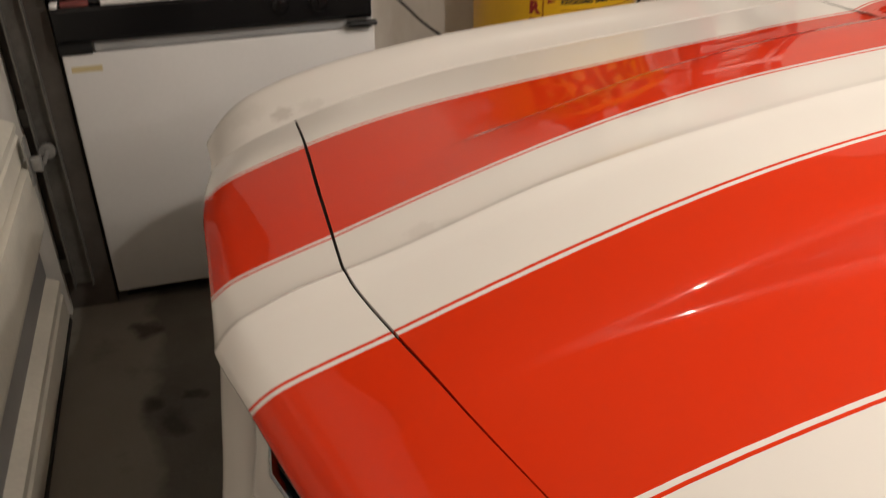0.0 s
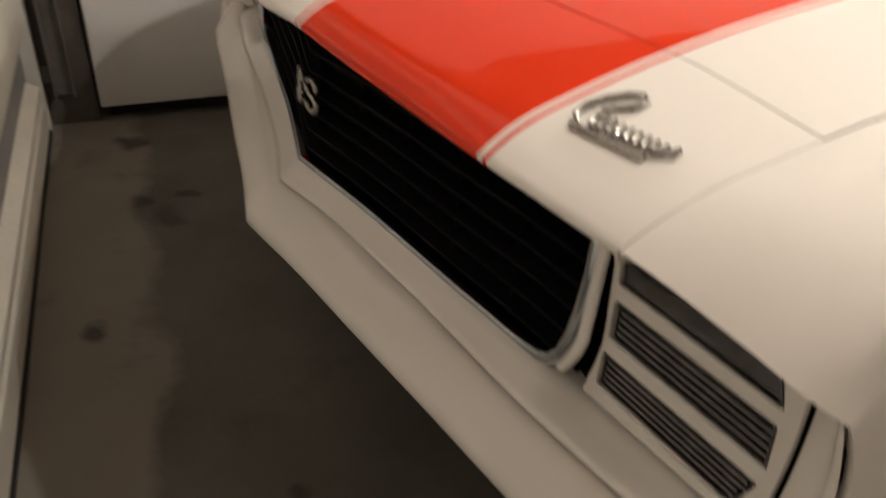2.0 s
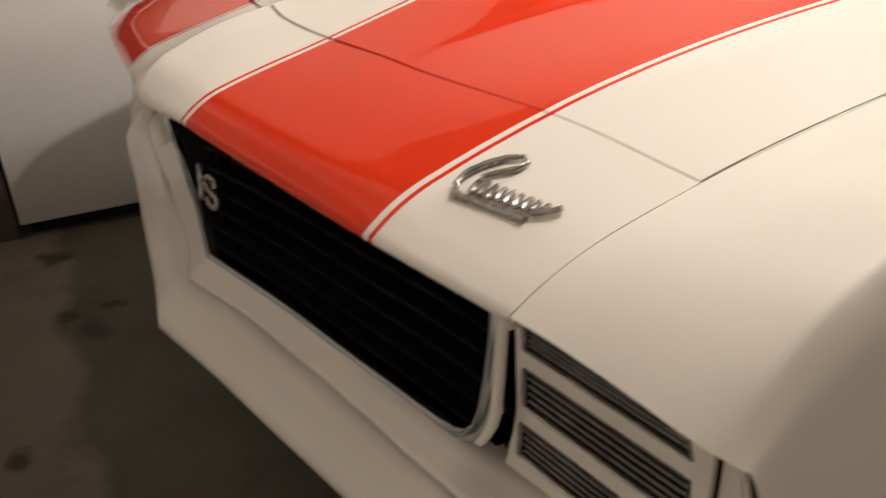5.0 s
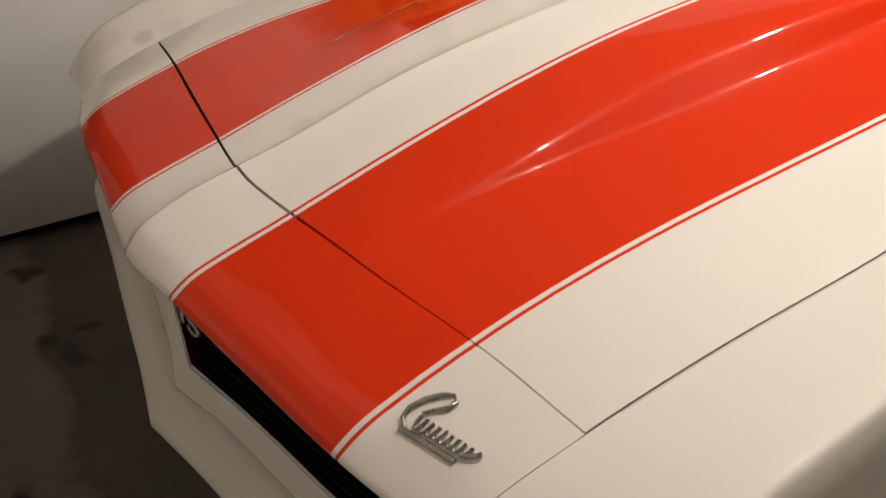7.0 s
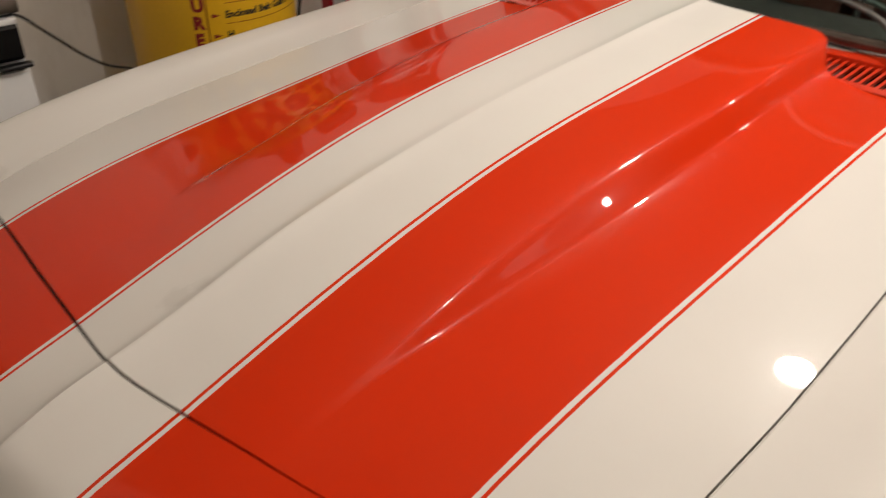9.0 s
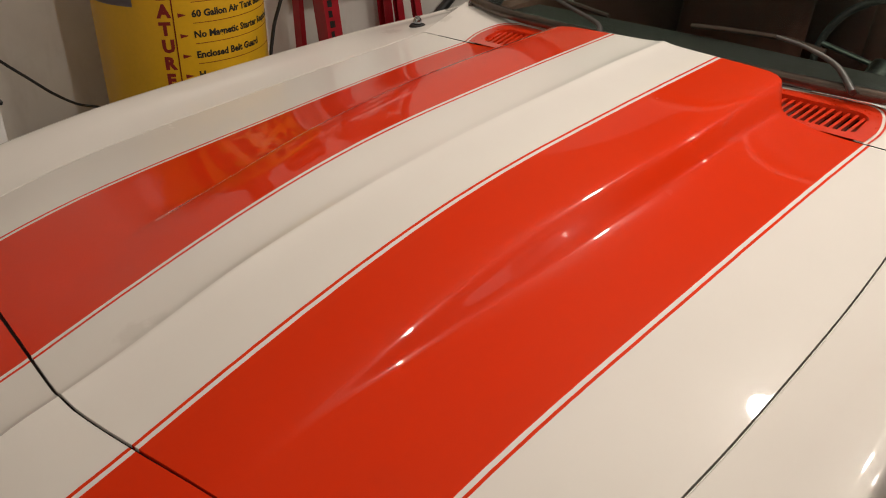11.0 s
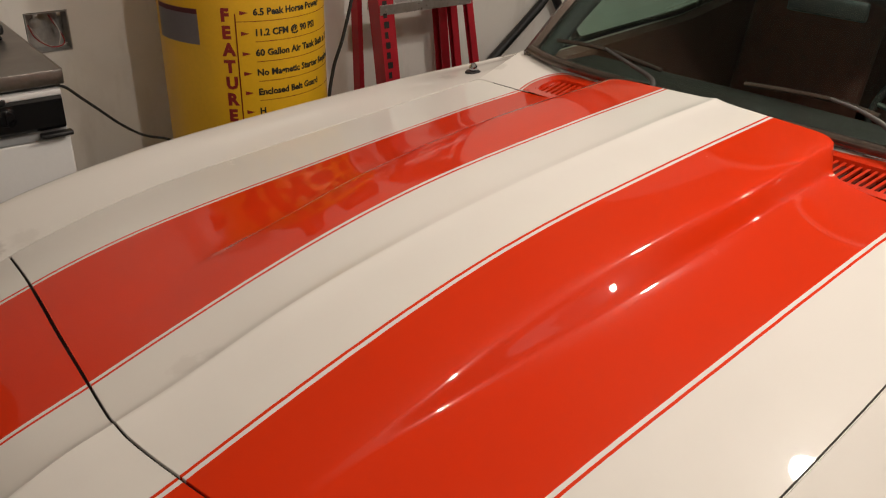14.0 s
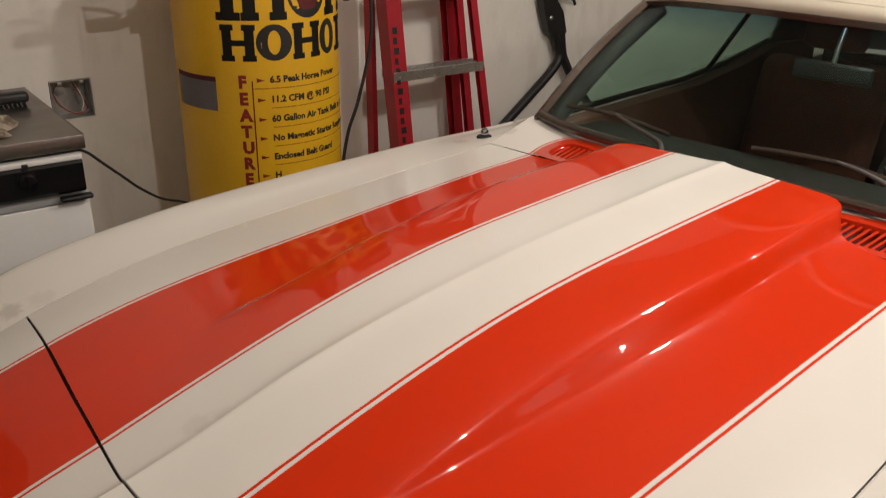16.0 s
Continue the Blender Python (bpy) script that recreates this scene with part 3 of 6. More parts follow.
def crumpled_rag():
    bm = bmesh.new()
    cx, cy, z0 = 0.735, -0.495, 1.0095
    n, m = 96, 34
    rows = []
    for j in range(m):
        f = 1 - j / (m - 1)
        row = []
        for k in range(n):
            a = 2 * math.pi * k / n
            w = noise.noise(Vector((math.cos(a) * 1.9, math.sin(a) * 1.9, 3.0))) + 0.4 * noise.noise(Vector((math.cos(a) * 6, math.sin(a) * 6, 1.0)))
            tail = 0.03 * max(0.0, math.cos(a + radians(95))) ** 6
            r = f * (0.125 + 0.04 * w + tail)
            p = Vector((math.cos(a) * r * 1.2, math.sin(a) * r * 0.95, 0))
            # folds run round a few gathered spots
            fold = abs(noise.noise(Vector((p.x * 17, p.y * 30, 2.0)) + 0.8 * noise.noise_vector(p * 11)))
            h = (1 - f ** 3) * (0.022 + 0.022 * noise.noise(p * 12 + Vector((4, 1, 0)))) + (1 - f ** 10) * (0.042 * fold + 0.008 * abs(noise.noise(p * 75)))
            row.append(Vector((cx + p.x, cy + p.y, z0 + max(0.0, h))))
        rows.append(row)
    grid(bm, rows, closed=True)
    ob = mesh_object("rag", bm, M_RAG)
    ob.matrix_world = ROOM
    tagged(ob, "crumpled cotton rag with brown oil stains on the sink top", "rag")


crumpled_rag()


def round_dish():
    bm = bmesh.new()
    prof = [(0.0, 0.004), (0.075, 0.004), (0.092, 0.010), (0.108, 0.030), (0.112, 0.031), (0.113, 0.028), (0.097, 0.005), (0.080, 0.0), (0.0, 0.0)]
    lathe(bm, [(r * 1.08, h) for r, h in prof], 48, pose(0, 0, 0))
    ob = mesh_object("dish", bm, M_DISH)
    ob.matrix_world = ROOM @ pose(0.325, -0.365, 0.935, 20)
    tagged(ob, "round beige stained dish leaning in the sink bowl", "dish")


round_dish()


def brush():
    ob = thing("scrub_brush", "black scrub brush lying at the back of the sink top", "brush", ROOM)
    bm = bmesh.new()
    box(bm, (0.80, -0.30, 1.022), (0.97, -0.255, 1.055), 0.012, seg=3)
    part("handle", bm, M_BLACK, ob)
    bm = bmesh.new()
    for i in range(12):
        for j in range(3):
            x, y = 0.81 + i * 0.013, -0.293 + j * 0.015
            tube(bm, [(x, y, 1.024), (x + 0.003, y - 0.004, 1.009)], 0.004, 6)
    part("bristles", bm, M_BLACK, ob)


brush()


def power_cord():
    bm = bmesh.new()
    pts = [(0.93, -0.60, 0.952), (0.99, -0.655, 0.957), (1.025, -0.66, 0.944), (1.07, -0.63, 0.898), (1.125, -0.60, 0.842), (1.195, -0.55, 0.770), (1.275, -0.50, 0.705), (1.37, -0.43, 0.652), (1.43, -0.44, 0.618), (1.46, -0.50, 0.52), (1.47, -0.52, 0.06), (1.53, -0.60, 0.006)]
    tube(bm, smooth_path(pts), 0.0042, 8)
    ob = mesh_object("power_cord", bm, M_RUBBER)
    ob.matrix_world = ROOM
    tagged(ob, "thin black power cord sagging between sink top and compressor", "cord")


power_cord()

# ---------------------------------------------------------------- air compressor
TX, TY, TR = 1.717, -0.352, 0.279


def on_tank(phi, z, h=0.0):
    """A point on the tank's skin; phi in degrees from the room's inward normal, h above the skin."""
    a = radians(phi)
    return Vector((TX + (TR + h) * math.sin(a), TY - (TR + h) * math.cos(a), z))


def sheet(bm, phi0, phi1, z0, z1, h=0.0006, n=10):
    """A thin decal patch on the tank."""
    slab(bm, [[on_tank(phi0 + (phi1 - phi0) * k / n, z, h) for k in range(n + 1)] for z in (z0, z1)], (0, 0, 0.00001))


def compressor():
    tank = thing("air_compressor", "yellow upright air compressor tank with black print", "compressor", ROOM)
    bm = bmesh.new()
    prof = [(0.0, 0.10), (0.10, 0.105), (0.20, 0.135), (0.262, 0.19), (TR, 0.26), (TR, 0.6), (TR, 1.0), (TR, 1.40), (0.262, 1.47), (0.20, 1.525), (0.10, 1.555), (0.0, 1.56)]
    lathe(bm, prof, 96, pose(TX, TY, 0))
    part("tank", bm, M_YELLOW, tank)
    for k in range(3):
        a = radians(30 + 120 * k)
        bm = bmesh.new()
        box(bm, (0.19, -0.03, 0.0), (0.28, 0.03, 0.008), 0.002, pose(TX, TY, 0, 0, 0, math.degrees(a)))
        box(bm, (0.21, -0.03, 0.008), (0.218, 0.03, 0.19), 0.002, pose(TX, TY, 0, 0, 0, math.degrees(a)))
        part("foot", bm, M_YELLOW, tank)
    # pump, motor and belt guard on top
    bm = bmesh.new()
    box(bm, (TX - 0.25, TY - 0.15, 1.55), (TX + 0.25, TY + 0.15, 1.562), 0.003)
    part("deck", bm, M_BLACK, tank)
    bm = bmesh.new()
    tube(bm, [(TX + 0.06, TY - 0.05, 1.67), (TX + 0.24, TY - 0.05, 1.67)], 0.09, 24)
    part("motor", bm, M_BLACK, tank)
    bm = bmesh.new()
    lathe(bm, [(0.0, 0.0), (0.08, 0.0), (0.08, 0.1), (0.055, 0.11), (0.06, 0.12), (0.06, 0.22), (0, 0.23)], 20, pose(TX - 0.12, TY, 1.562))
    part("pump", bm, M_BLACK, tank)
    # side port with brass valve
    bm = bmesh.new()
    c = on_tank(-95, 1.345)
    tube(bm, [c, c + Vector((-0.03, -0.003, 0))], 0.035, 20)
    part("port", bm, M_YELLOW, tank)
    bm = bmesh.new()
    tube(bm, [c + Vector((-0.03, -0.003, 0)), c + Vector((-0.06, -0.006, 0)), c + Vector((-0.0601, -0.006, 0)), c + Vector((-0.16, -0.016, 0))], [0.014, 0.014, 0.02, 0.018], 12)
    tube(bm, [c + Vector((-0.05, -0.005, 0.02)), c + Vector((-0.10, -0.03, 0.055)), c + Vector((-0.16, -0.03, 0.06))], 0.006, 8)
    part("valve", bm, M_BRASS, tank, "worn brass valve")
    # pressure switch box on the other side
    bm = bmesh.new()
    c = on_tank(58, 1.385)
    box(bm, (c.x - 0.015, c.y - 0.05, 1.335), (c.x + 0.075, c.y + 0.03, 1.425), 0.006)
    tube(bm, [(c.x + 0.03, c.y - 0.01, 1.34), (c.x + 0.03, c.y - 0.01, 1.29)], 0.012)
    part("pressure_switch", bm, M_BLACK, tank, "black pressure switch box")
    bm = bmesh.new()
    pts = [(c.x + 0.07, c.y - 0.03, 1.36), (c.x + 0.10, c.y - 0.05, 1.33), (c.x + 0.095, c.y - 0.06, 1.15), (c.x + 0.04, c.y - 0.06, 0.95), (c.x + 0.0, c.y - 0.045, 0.82), (c.x - 0.02, c.y - 0.05, 0.66), (c.x + 0.05, c.y - 0.04, 0.30), (c.x + 0.2, c.y + 0.05, 0.01)]
    tube(bm, smooth_path(pts), 0.006, 8)
    part("cord", bm, M_RUBBER, tank)

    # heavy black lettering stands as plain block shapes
    def block(phi0, phi1, z0, z1, kind):
        bm = bmesh.new()
        w, hgt = phi1 - phi0, z1 - z0
        s = 0.30 * w
        serif = 0.16 * hgt
        if kind == "bar":
            sheet(bm, phi0 + 0.22 * w, phi1 - 0.22 * w, z0, z1)
            sheet(bm, phi0, phi1, z0, z0 + serif, 0.0012)
            sheet(bm, phi0, phi1, z1 - serif, z1, 0.0012)
        elif kind == "gate":
            sheet(bm, phi0, phi0 + s, z0, z1)
            sheet(bm, phi1 - s, phi1, z0, z1)
            sheet(bm, phi0 + s, phi1 - s, z0 + 0.42 * hgt, z0 + 0.58 * hgt)
            sheet(bm, phi0 - 0.05 * w, phi0 + s * 1.25, z0, z0 + serif, 0.0012)
            sheet(bm, phi1 - s * 1.25, phi1 + 0.05 * w, z0, z0 + serif, 0.0012)
            sheet(bm, phi0 - 0.05 * w, phi0 + s * 1.25, z1 - serif, z1, 0.0012)
            sheet(bm, phi1 - s * 1.25, phi1 + 0.05 * w, z1 - serif, z1, 0.0012)
        else:
            # a thick ring
            n = 28
            rows = []
            for f, g in ((1.0, 1.0), (0.36, 0.66)):
                rows.append([on_tank((phi0 + phi1) / 2 + f * w / 2 * math.cos(2 * math.pi * k / n), (z0 + z1) / 2 + g * hgt / 2 * math.sin(2 * math.pi * k / n), 0.0006) for k in range(n)])
            grid(bm, rows, closed=True)
        part("print_block", bm, M_INK, tank, "heavy black block print", smooth=False)

    for a, b, kind in ((-51, -35, "bar"), (-33, -6, "gate"), (-4, 27, "ring"), (29, 60, "gate")):
        block(a, b, 1.262, 1.42, kind)
    for a, b, kind in ((-48, -27, "gate"), (-26, -2, "ring"), (-0.5, 20, "gate"), (21, 39, "ring"), (41, 58, "bar")):
        block(a, b, 1.135, 1.25, kind)
    # a dark red emblem fills the ring of the upper row
    bm = bmesh.new()
    rows = [[on_tank(11.5 + f * 10.5 * math.cos(a) * (1 + 0.18 * math.sin(3 * a)), 1.341 + f * 0.062 * math.sin(a) * (1 + 0.14 * math.cos(2 * a)), 0.0012) for a in [2 * math.pi * k / 28 for k in range(28)]] for f in (1.0, 0.5, 0.02)]
    vs = grid(bm, rows, closed=True)
    bm.faces.new(vs[-1])
    part("emblem", bm, M_EMBLEM, tank, "dark red emblem inside the black ring", smooth=False)
    # the list of features
    for i, ch in enumerate("FEATURES"):
        zc = 1.050 - 0.0545 * i

        def put(x, y, h, zc=zc):
            return on_tank(-40.0 + math.degrees((x + 0.004) / TR), zc + y, h)
        writing(ch, 0.054, M_REDINK, "letter", tank, put, 0.0030)
    bm = bmesh.new()
    sheet(bm, -30.4, -29.6, 0.58, 1.072, n=1)
    part("rule_line", bm, M_REDINK, tank, smooth=False)
    for i in range(8):
        zc = 1.075 - 0.0645 * i
        bm = bmesh.new()
        sheet(bm, -18.0 if i else -30.0, 60.0, zc - 0.029, zc - 0.027, n=24)
        part("rule_line", bm, M_REDINK, tank, smooth=False)
    lines = ["6.5 Peak Horse Power", "11.2 CFM @ 90 PSI", "60 Gallon Air Tank Built in U", "No Magnetic Starter Required", "Enclosed Belt Guard", "H"]
    for i, words in enumerate(lines):
        zc = 1.066 - 0.0645 * i

        def put(x, y, h, zc=zc):
            return on_tank(-18.5 + math.degrees(x / TR), zc + y, h)
        writing(words, 0.0295, M_INK, "line", tank, put, 0.0012)
        bm = bmesh.new()
        v = [bm.verts.new(on_tank(p, z, 0.0012)) for p, z in ((-27.0, zc + 0.015), (-27.0, zc + 0.001), (-21.5, zc + 0.008))]
        bm.faces.new(v)
        part("marker", bm, M_REDINK, tank, smooth=False)
    bm = bmesh.new()
    sheet(bm, -96, -55, 0.970, 1.066)
    part("rating_plate", bm, M_LABEL, tank, "grey paper label with a red head", smooth=False)
    bm = bmesh.new()
    sheet(bm, -96, -55, 1.066, 1.082, 0.0008)
    part("label_head", bm, plain("faded_purple_print", (0.16, 0.035, 0.05), 0.55), tank, "faded purple label head", smooth=False)


compressor()


# ---------------------------------------------------------------- step ladder
def step_ladder():
    lad = thing("step_ladder", "folded red fibreglass step ladder with aluminium treads", "ladder", ROOM)

    def rail(u0, u1, v0, v1, ztop, w, d, t=0.004):
        """A channel rail from the floor to its top; open towards the ladder's middle."""
        bm = bmesh.new()
        s = 1 if w > 0 else -1
        prof = [(0, 0), (w, 0), (w, t), (s * t, t), (s * t, d - t), (w, d - t), (w, d), (0, d)]
        rows = []
        for k in range(9):
            f = k / 8
            rows.append([Vector((u0 + (u1 - u0) * f + a, v0 + (v1 - v0) * f + b, 0.02 + (ztop - 0.02) * f)) for a, b in prof])
        vs = grid(bm, rows, closed=True)
        bm.faces.new(vs[0])
        bm.faces.new(vs[-1])
        bmesh.ops.recalc_face_normals(bm, faces=bm.faces[:])
        return bm
    L = lambda z: 2.300 + (1.35 - z) * 0.050
    R = lambda z: 2.752 + (1.28 - z) * 0.120
    top = 1.83
    for name, f, s in (("front_rail", L, 1), ("front_rail", R, -1)):
        b = rail(f(0.02), f(top), -0.375, -0.215, top, 0.070 * s if s > 0 else -0.032, 0.075 if s > 0 else 0.03)
        part(name, b, M_LADDER, lad, smooth=False)
    for f0, f1, s in ((2.372, 2.325, 1), (2.885, 2.70, -1)):
        b = rail(f0 - (0.03 if s > 0 else 0.0), f1, -0.125, -0.105, top - 0.04, (0.022 if s > 0 else -0.045), 0.05)
        part("rear_rail", b, M_LADDER, lad, smooth=False)
        if s < 0:
            part("rear_rail_brace", rail(f0 + 0.055 * (-s), f1 + 0.05 * (-s), -0.165, -0.125, top - 0.3, 0.035 * s, 0.03), M_LADDER, lad, smooth=False)
    for z in (0.31, 0.635, 0.96, 1.28, 1.605):
        bm = bmesh.new()
        v = -0.375 + 0.16 * (z - 0.02) / (top - 0.02)
        a, b = L(z) + 0.004, R(z) - 0.004
        box(bm, (a, v - 0.004, z - 0.035), (b, v + 0.0, z + 0.004), 0.001)
        box(bm, (a, v, z), (b, v + 0.085, z + 0.004), 0.001)
        box(bm, (a, v + 0.085, z - 0.03), (b, v + 0.089, z + 0.004), 0.001)
        for k in range(6):
            box(bm, (a, v + 0.008 + 0.012 * k, z + 0.004), (b, v + 0.012 + 0.012 * k, z + 0.0065))
        part("tread", bm, M_ALU, lad, "grey ribbed aluminium tread", smooth=False)
        for x in (a - 0.0045, b + 0.0045):
            bm = bmesh.new()
            lathe(bm, [(0.0, 0.004), (0.005, 0.003), (0.006, 0.0)], 10, pose(a + 0.03 if x < b - 0.1 else b - 0.015, v - 0.004, z - 0.02, 90))
            part("rivet", bm, M_ALU, lad)
    bm = bmesh.new()
    box(bm, (L(top) - 0.02, -0.24, top), (R(top) + 0.02, -0.06, top + 0.05), 0.01)
    part("top_cap", bm, M_LADDER, lad)
    # unreadable black print down the rail: plain bars
    for k in range(12):
        bm = bmesh.new()
        hi = 1.14 - 0.040 * k
        wide = (0.022, 0.018, 0.024, 0.016)[k % 4]
        grid(bm, [[Vector((L(z) + 0.016 + dx, -0.3765 + 0.16 * (z - 0.02) / (top - 0.02), z)) for dx in (0.0, wide)] for z in (hi, hi - 0.026)])
        part("print_bar", bm, M_INK, lad, smooth=False)


step_ladder()


# ---------------------------------------------------------------- black carrier frame on the wall
def carrier():
    ob = thing("folding_carrier", "black steel carrier frame folded and hung on the wall", "carrier", ROOM)
    bm = bmesh.new()
    prof = [(3.305, 1.255), (3.320, 1.275), (3.362, 1.275), (3.385, 1.25), (3.405, 1.17), (3.470, 1.10), (3.500, 1.00), (3.490, 0.985), (3.40, 0.99), (3.380, 1.01), (3.345, 1.10)]
    slab_rows = [[Vector((x, -0.07, z)) for x, z in prof], [Vector((x, -0.02, z)) for x, z in prof]]
    vs = grid(bm, slab_rows, closed=True)
    bm.faces.new(vs[0])
    bm.faces.new(vs[1][::-1])
    bmesh.ops.bevel(bm, geom=bm.edges[:], offset=0.004, segments=2, affect="EDGES")
    part("head_plate", bm, M_BLACK, ob)
    bm = bmesh.new()
    tube(bm, smooth_path([(3.43, -0.05, 1.01), (3.46, -0.05, 0.93), (3.475, -0.055, 0.88), (3.44, -0.06, 0.83), (3.35, -0.065, 0.76), (3.10, -0.08, 0.585), (2.9, -0.08, 0.44)]), 0.022, 12)
    part("arm", bm, M_BLACK, ob)
    bm = bmesh.new()
    tube(bm, smooth_path([(3.475, -0.05, 1.01), (3.495, -0.05, 0.90), (3.52, -0.055, 0.84), (3.60, -0.06, 0.72), (3.75, -0.065, 0.55)]), 0.022, 12)
    part("arm", bm, M_BLACK, ob)
    bm = bmesh.new()
    box(bm, (3.385, -0.10, 1.165), (3.48, -0.07, 1.205), 0.008)
    tube(bm, smooth_path([(3.48, -0.085, 1.19), (3.53, -0.09, 1.18), (3.57, -0.09, 1.165)]), 0.008)
    tube(bm, smooth_path([(3.47, -0.085, 1.175), (3.51, -0.09, 1.15), (3.52, -0.09, 1.13)]), 0.007)
    part("clamp", bm, M_BLACK, ob, "black clamp with a short lever")
    bm = bmesh.new()
    lathe(bm, [(0.0, 0.006), (0.009, 0.004), (0.011, 0.0)], 14, pose(3.385, -0.071, 1.075, 90))
    part("bolt", bm, M_ALU, ob)
    bm = bmesh.new()
    tube(bm, [(3.36, -0.03, 1.24), (3.36, 0.0, 1.245)], 0.006)
    part("hook", bm, M_GALV, ob)


carrier()


def ceiling_lamp(x, y):
    ob = thing("ceiling_lamp", "bare bulb in a white porcelain ceiling holder", "lamp", pose(x, y, CEILING), group="ceiling lamps")
    bm = bmesh.new()
    lathe(bm, [(0.0, 0.0), (0.058, 0.0), (0.058, -0.02), (0.03, -0.035), (0.0, -0.036)], 28)
    part("ceiling_rose", bm, M_BULB, ob)
    bm = bmesh.new()
    tube(bm, [(0, 0, -0.03), (0, 0, BULB_Z - CEILING + 0.13)], 0.004, 8)
    part("flex", bm, M_BLACK, ob)
    bm = bmesh.new()
    lathe(bm, [(0.0, 0.14), (0.018, 0.138), (0.026, 0.10), (0.026, 0.068), (0.0, 0.066)], 24, pose(0, 0, BULB_Z - CEILING))
    part("holder", bm, M_BULB, ob)
    return ob


for lx, ly, _, _ in LAMPS:
    ceiling_lamp(lx, ly)

# ---------------------------------------------------------------- the car's surface
# heights along the car: at the centre ridge, the stripe's inner edge, the bulge's two creases, the stripe's outer edge, the hood seam and the fender's crest
Z_RIDGE = pchip([0.25, 0.30, 0.385, 0.45, 0.53, 0.63, 0.74, 0.86, 0.99, 1.13, 1.29, 1.46, 1.65, 1.87, 2.06], [0.818, 0.838, 0.867, 0.878, 0.893, 0.918, 0.946, 0.967, 0.984, 0.998, 1.010, 1.018, 1.024, 1.030, 1.030])
Z_INNER = pchip([0.272, 0.30, 0.36, 0.45, 0.60, 0.75, 0.90, 1.05, 1.20, 1.35, 1.50, 1.80, 2.06], [0.802, 0.811, 0.829, 0.850, 0.889, 0.925, 0.956, 0.980, 0.996, 1.005, 1.010, 1.017, 1.020])
Z_UP = pchip([0.296, 0.36, 0.45, 0.55, 0.67, 0.80, 0.95, 1.20, 1.57, 2.06], [0.797, 0.817, 0.843, 0.865, 0.886, 0.915, 0.946, 0.983, 1.003, 1.012])
Z_LOW = pchip([0.297, 0.36, 0.45, 0.55, 0.67, 0.78, 0.92, 1.05, 1.23, 1.62, 2.06], [0.795, 0.815, 0.841, 0.862, 0.879, 0.892, 0.909, 0.922, 0.939, 0.957, 0.962])
Z_OUTER = pchip([0.333, 0.38, 0.45, 0.60, 0.75, 0.90, 1.20, 1.50, 1.80, 2.06], [0.787, 0.802, 0.825, 0.863, 0.886, 0.899, 0.915, 0.930, 0.940, 0.942])
Z_SEAM = pchip([0.373, 0.42, 0.45, 0.554, 0.60, 0.75, 0.90, 1.05, 1.20, 1.50, 1.80, 2.06, 2.3], [0.778, 0.793, 0.803, 0.832, 0.843, 0.868, 0.883, 0.892, 0.899, 0.914, 0.933, 0.953, 0.97])
LIP_DROP = pchip([0.0, 0.137, 0.30, 0.54, 0.69], [0.027, 0.014, 0.016, 0.018, 0.022])
Z_CREST = pchip([0.37, 0.45, 0.50, 0.58, 0.70, 0.86, 1.0, 1.2, 1.5, 1.8, 2.1, 2.6, 3.4, 4.2, 4.8], [0.80, 0.842, 0.865, 0.891, 0.914, 0.932, 0.944, 0.951, 0.956, 0.957, 0.950, 0.945, 0.95, 0.97, 0.95])
Y_UP = pchip([0.30, 0.67, 0.95, 1.20, 1.57, 2.06], [0.270, 0.283, 0.286, 0.297, 0.316, 0.318])
Y_LOW = pchip([0.30, 0.67, 0.80, 0.95, 1.20, 1.62, 2.06], [0.300, 0.300, 0.316, 0.332, 0.352, 0.360, 0.356])
Y_SEAM = pchip([0.373, 0.45, 0.554, 0.75, 1.0, 1.3, 1.6, 1.95, 2.3], [0.683, 0.692, 0.701, 0.715, 0.729, 0.732, 0.725, 0.704, 0.69])
X_LIP = pchip([0.0, 0.136, 0.30, 0.525, 0.683], [0.252, 0.2715, 0.297, 0.333, 0.373])
X_SEAM = pchip([0.0, 0.135, 0.30, 0.525, 0.70], [0.450, 0.4715, 0.496, 0.5305, 0.5535])


def lateral(q, x):
    """The y of the lengthwise mesh line q (0 centre .. 5 hood seam) at x."""
    ks = [0.0, 0.137, Y_UP(x), Y_LOW(x), 0.540, Y_SEAM(x)]
    i = min(int(q), 4)
    return ks[i] + (ks[i + 1] - ks[i]) * (q - i)


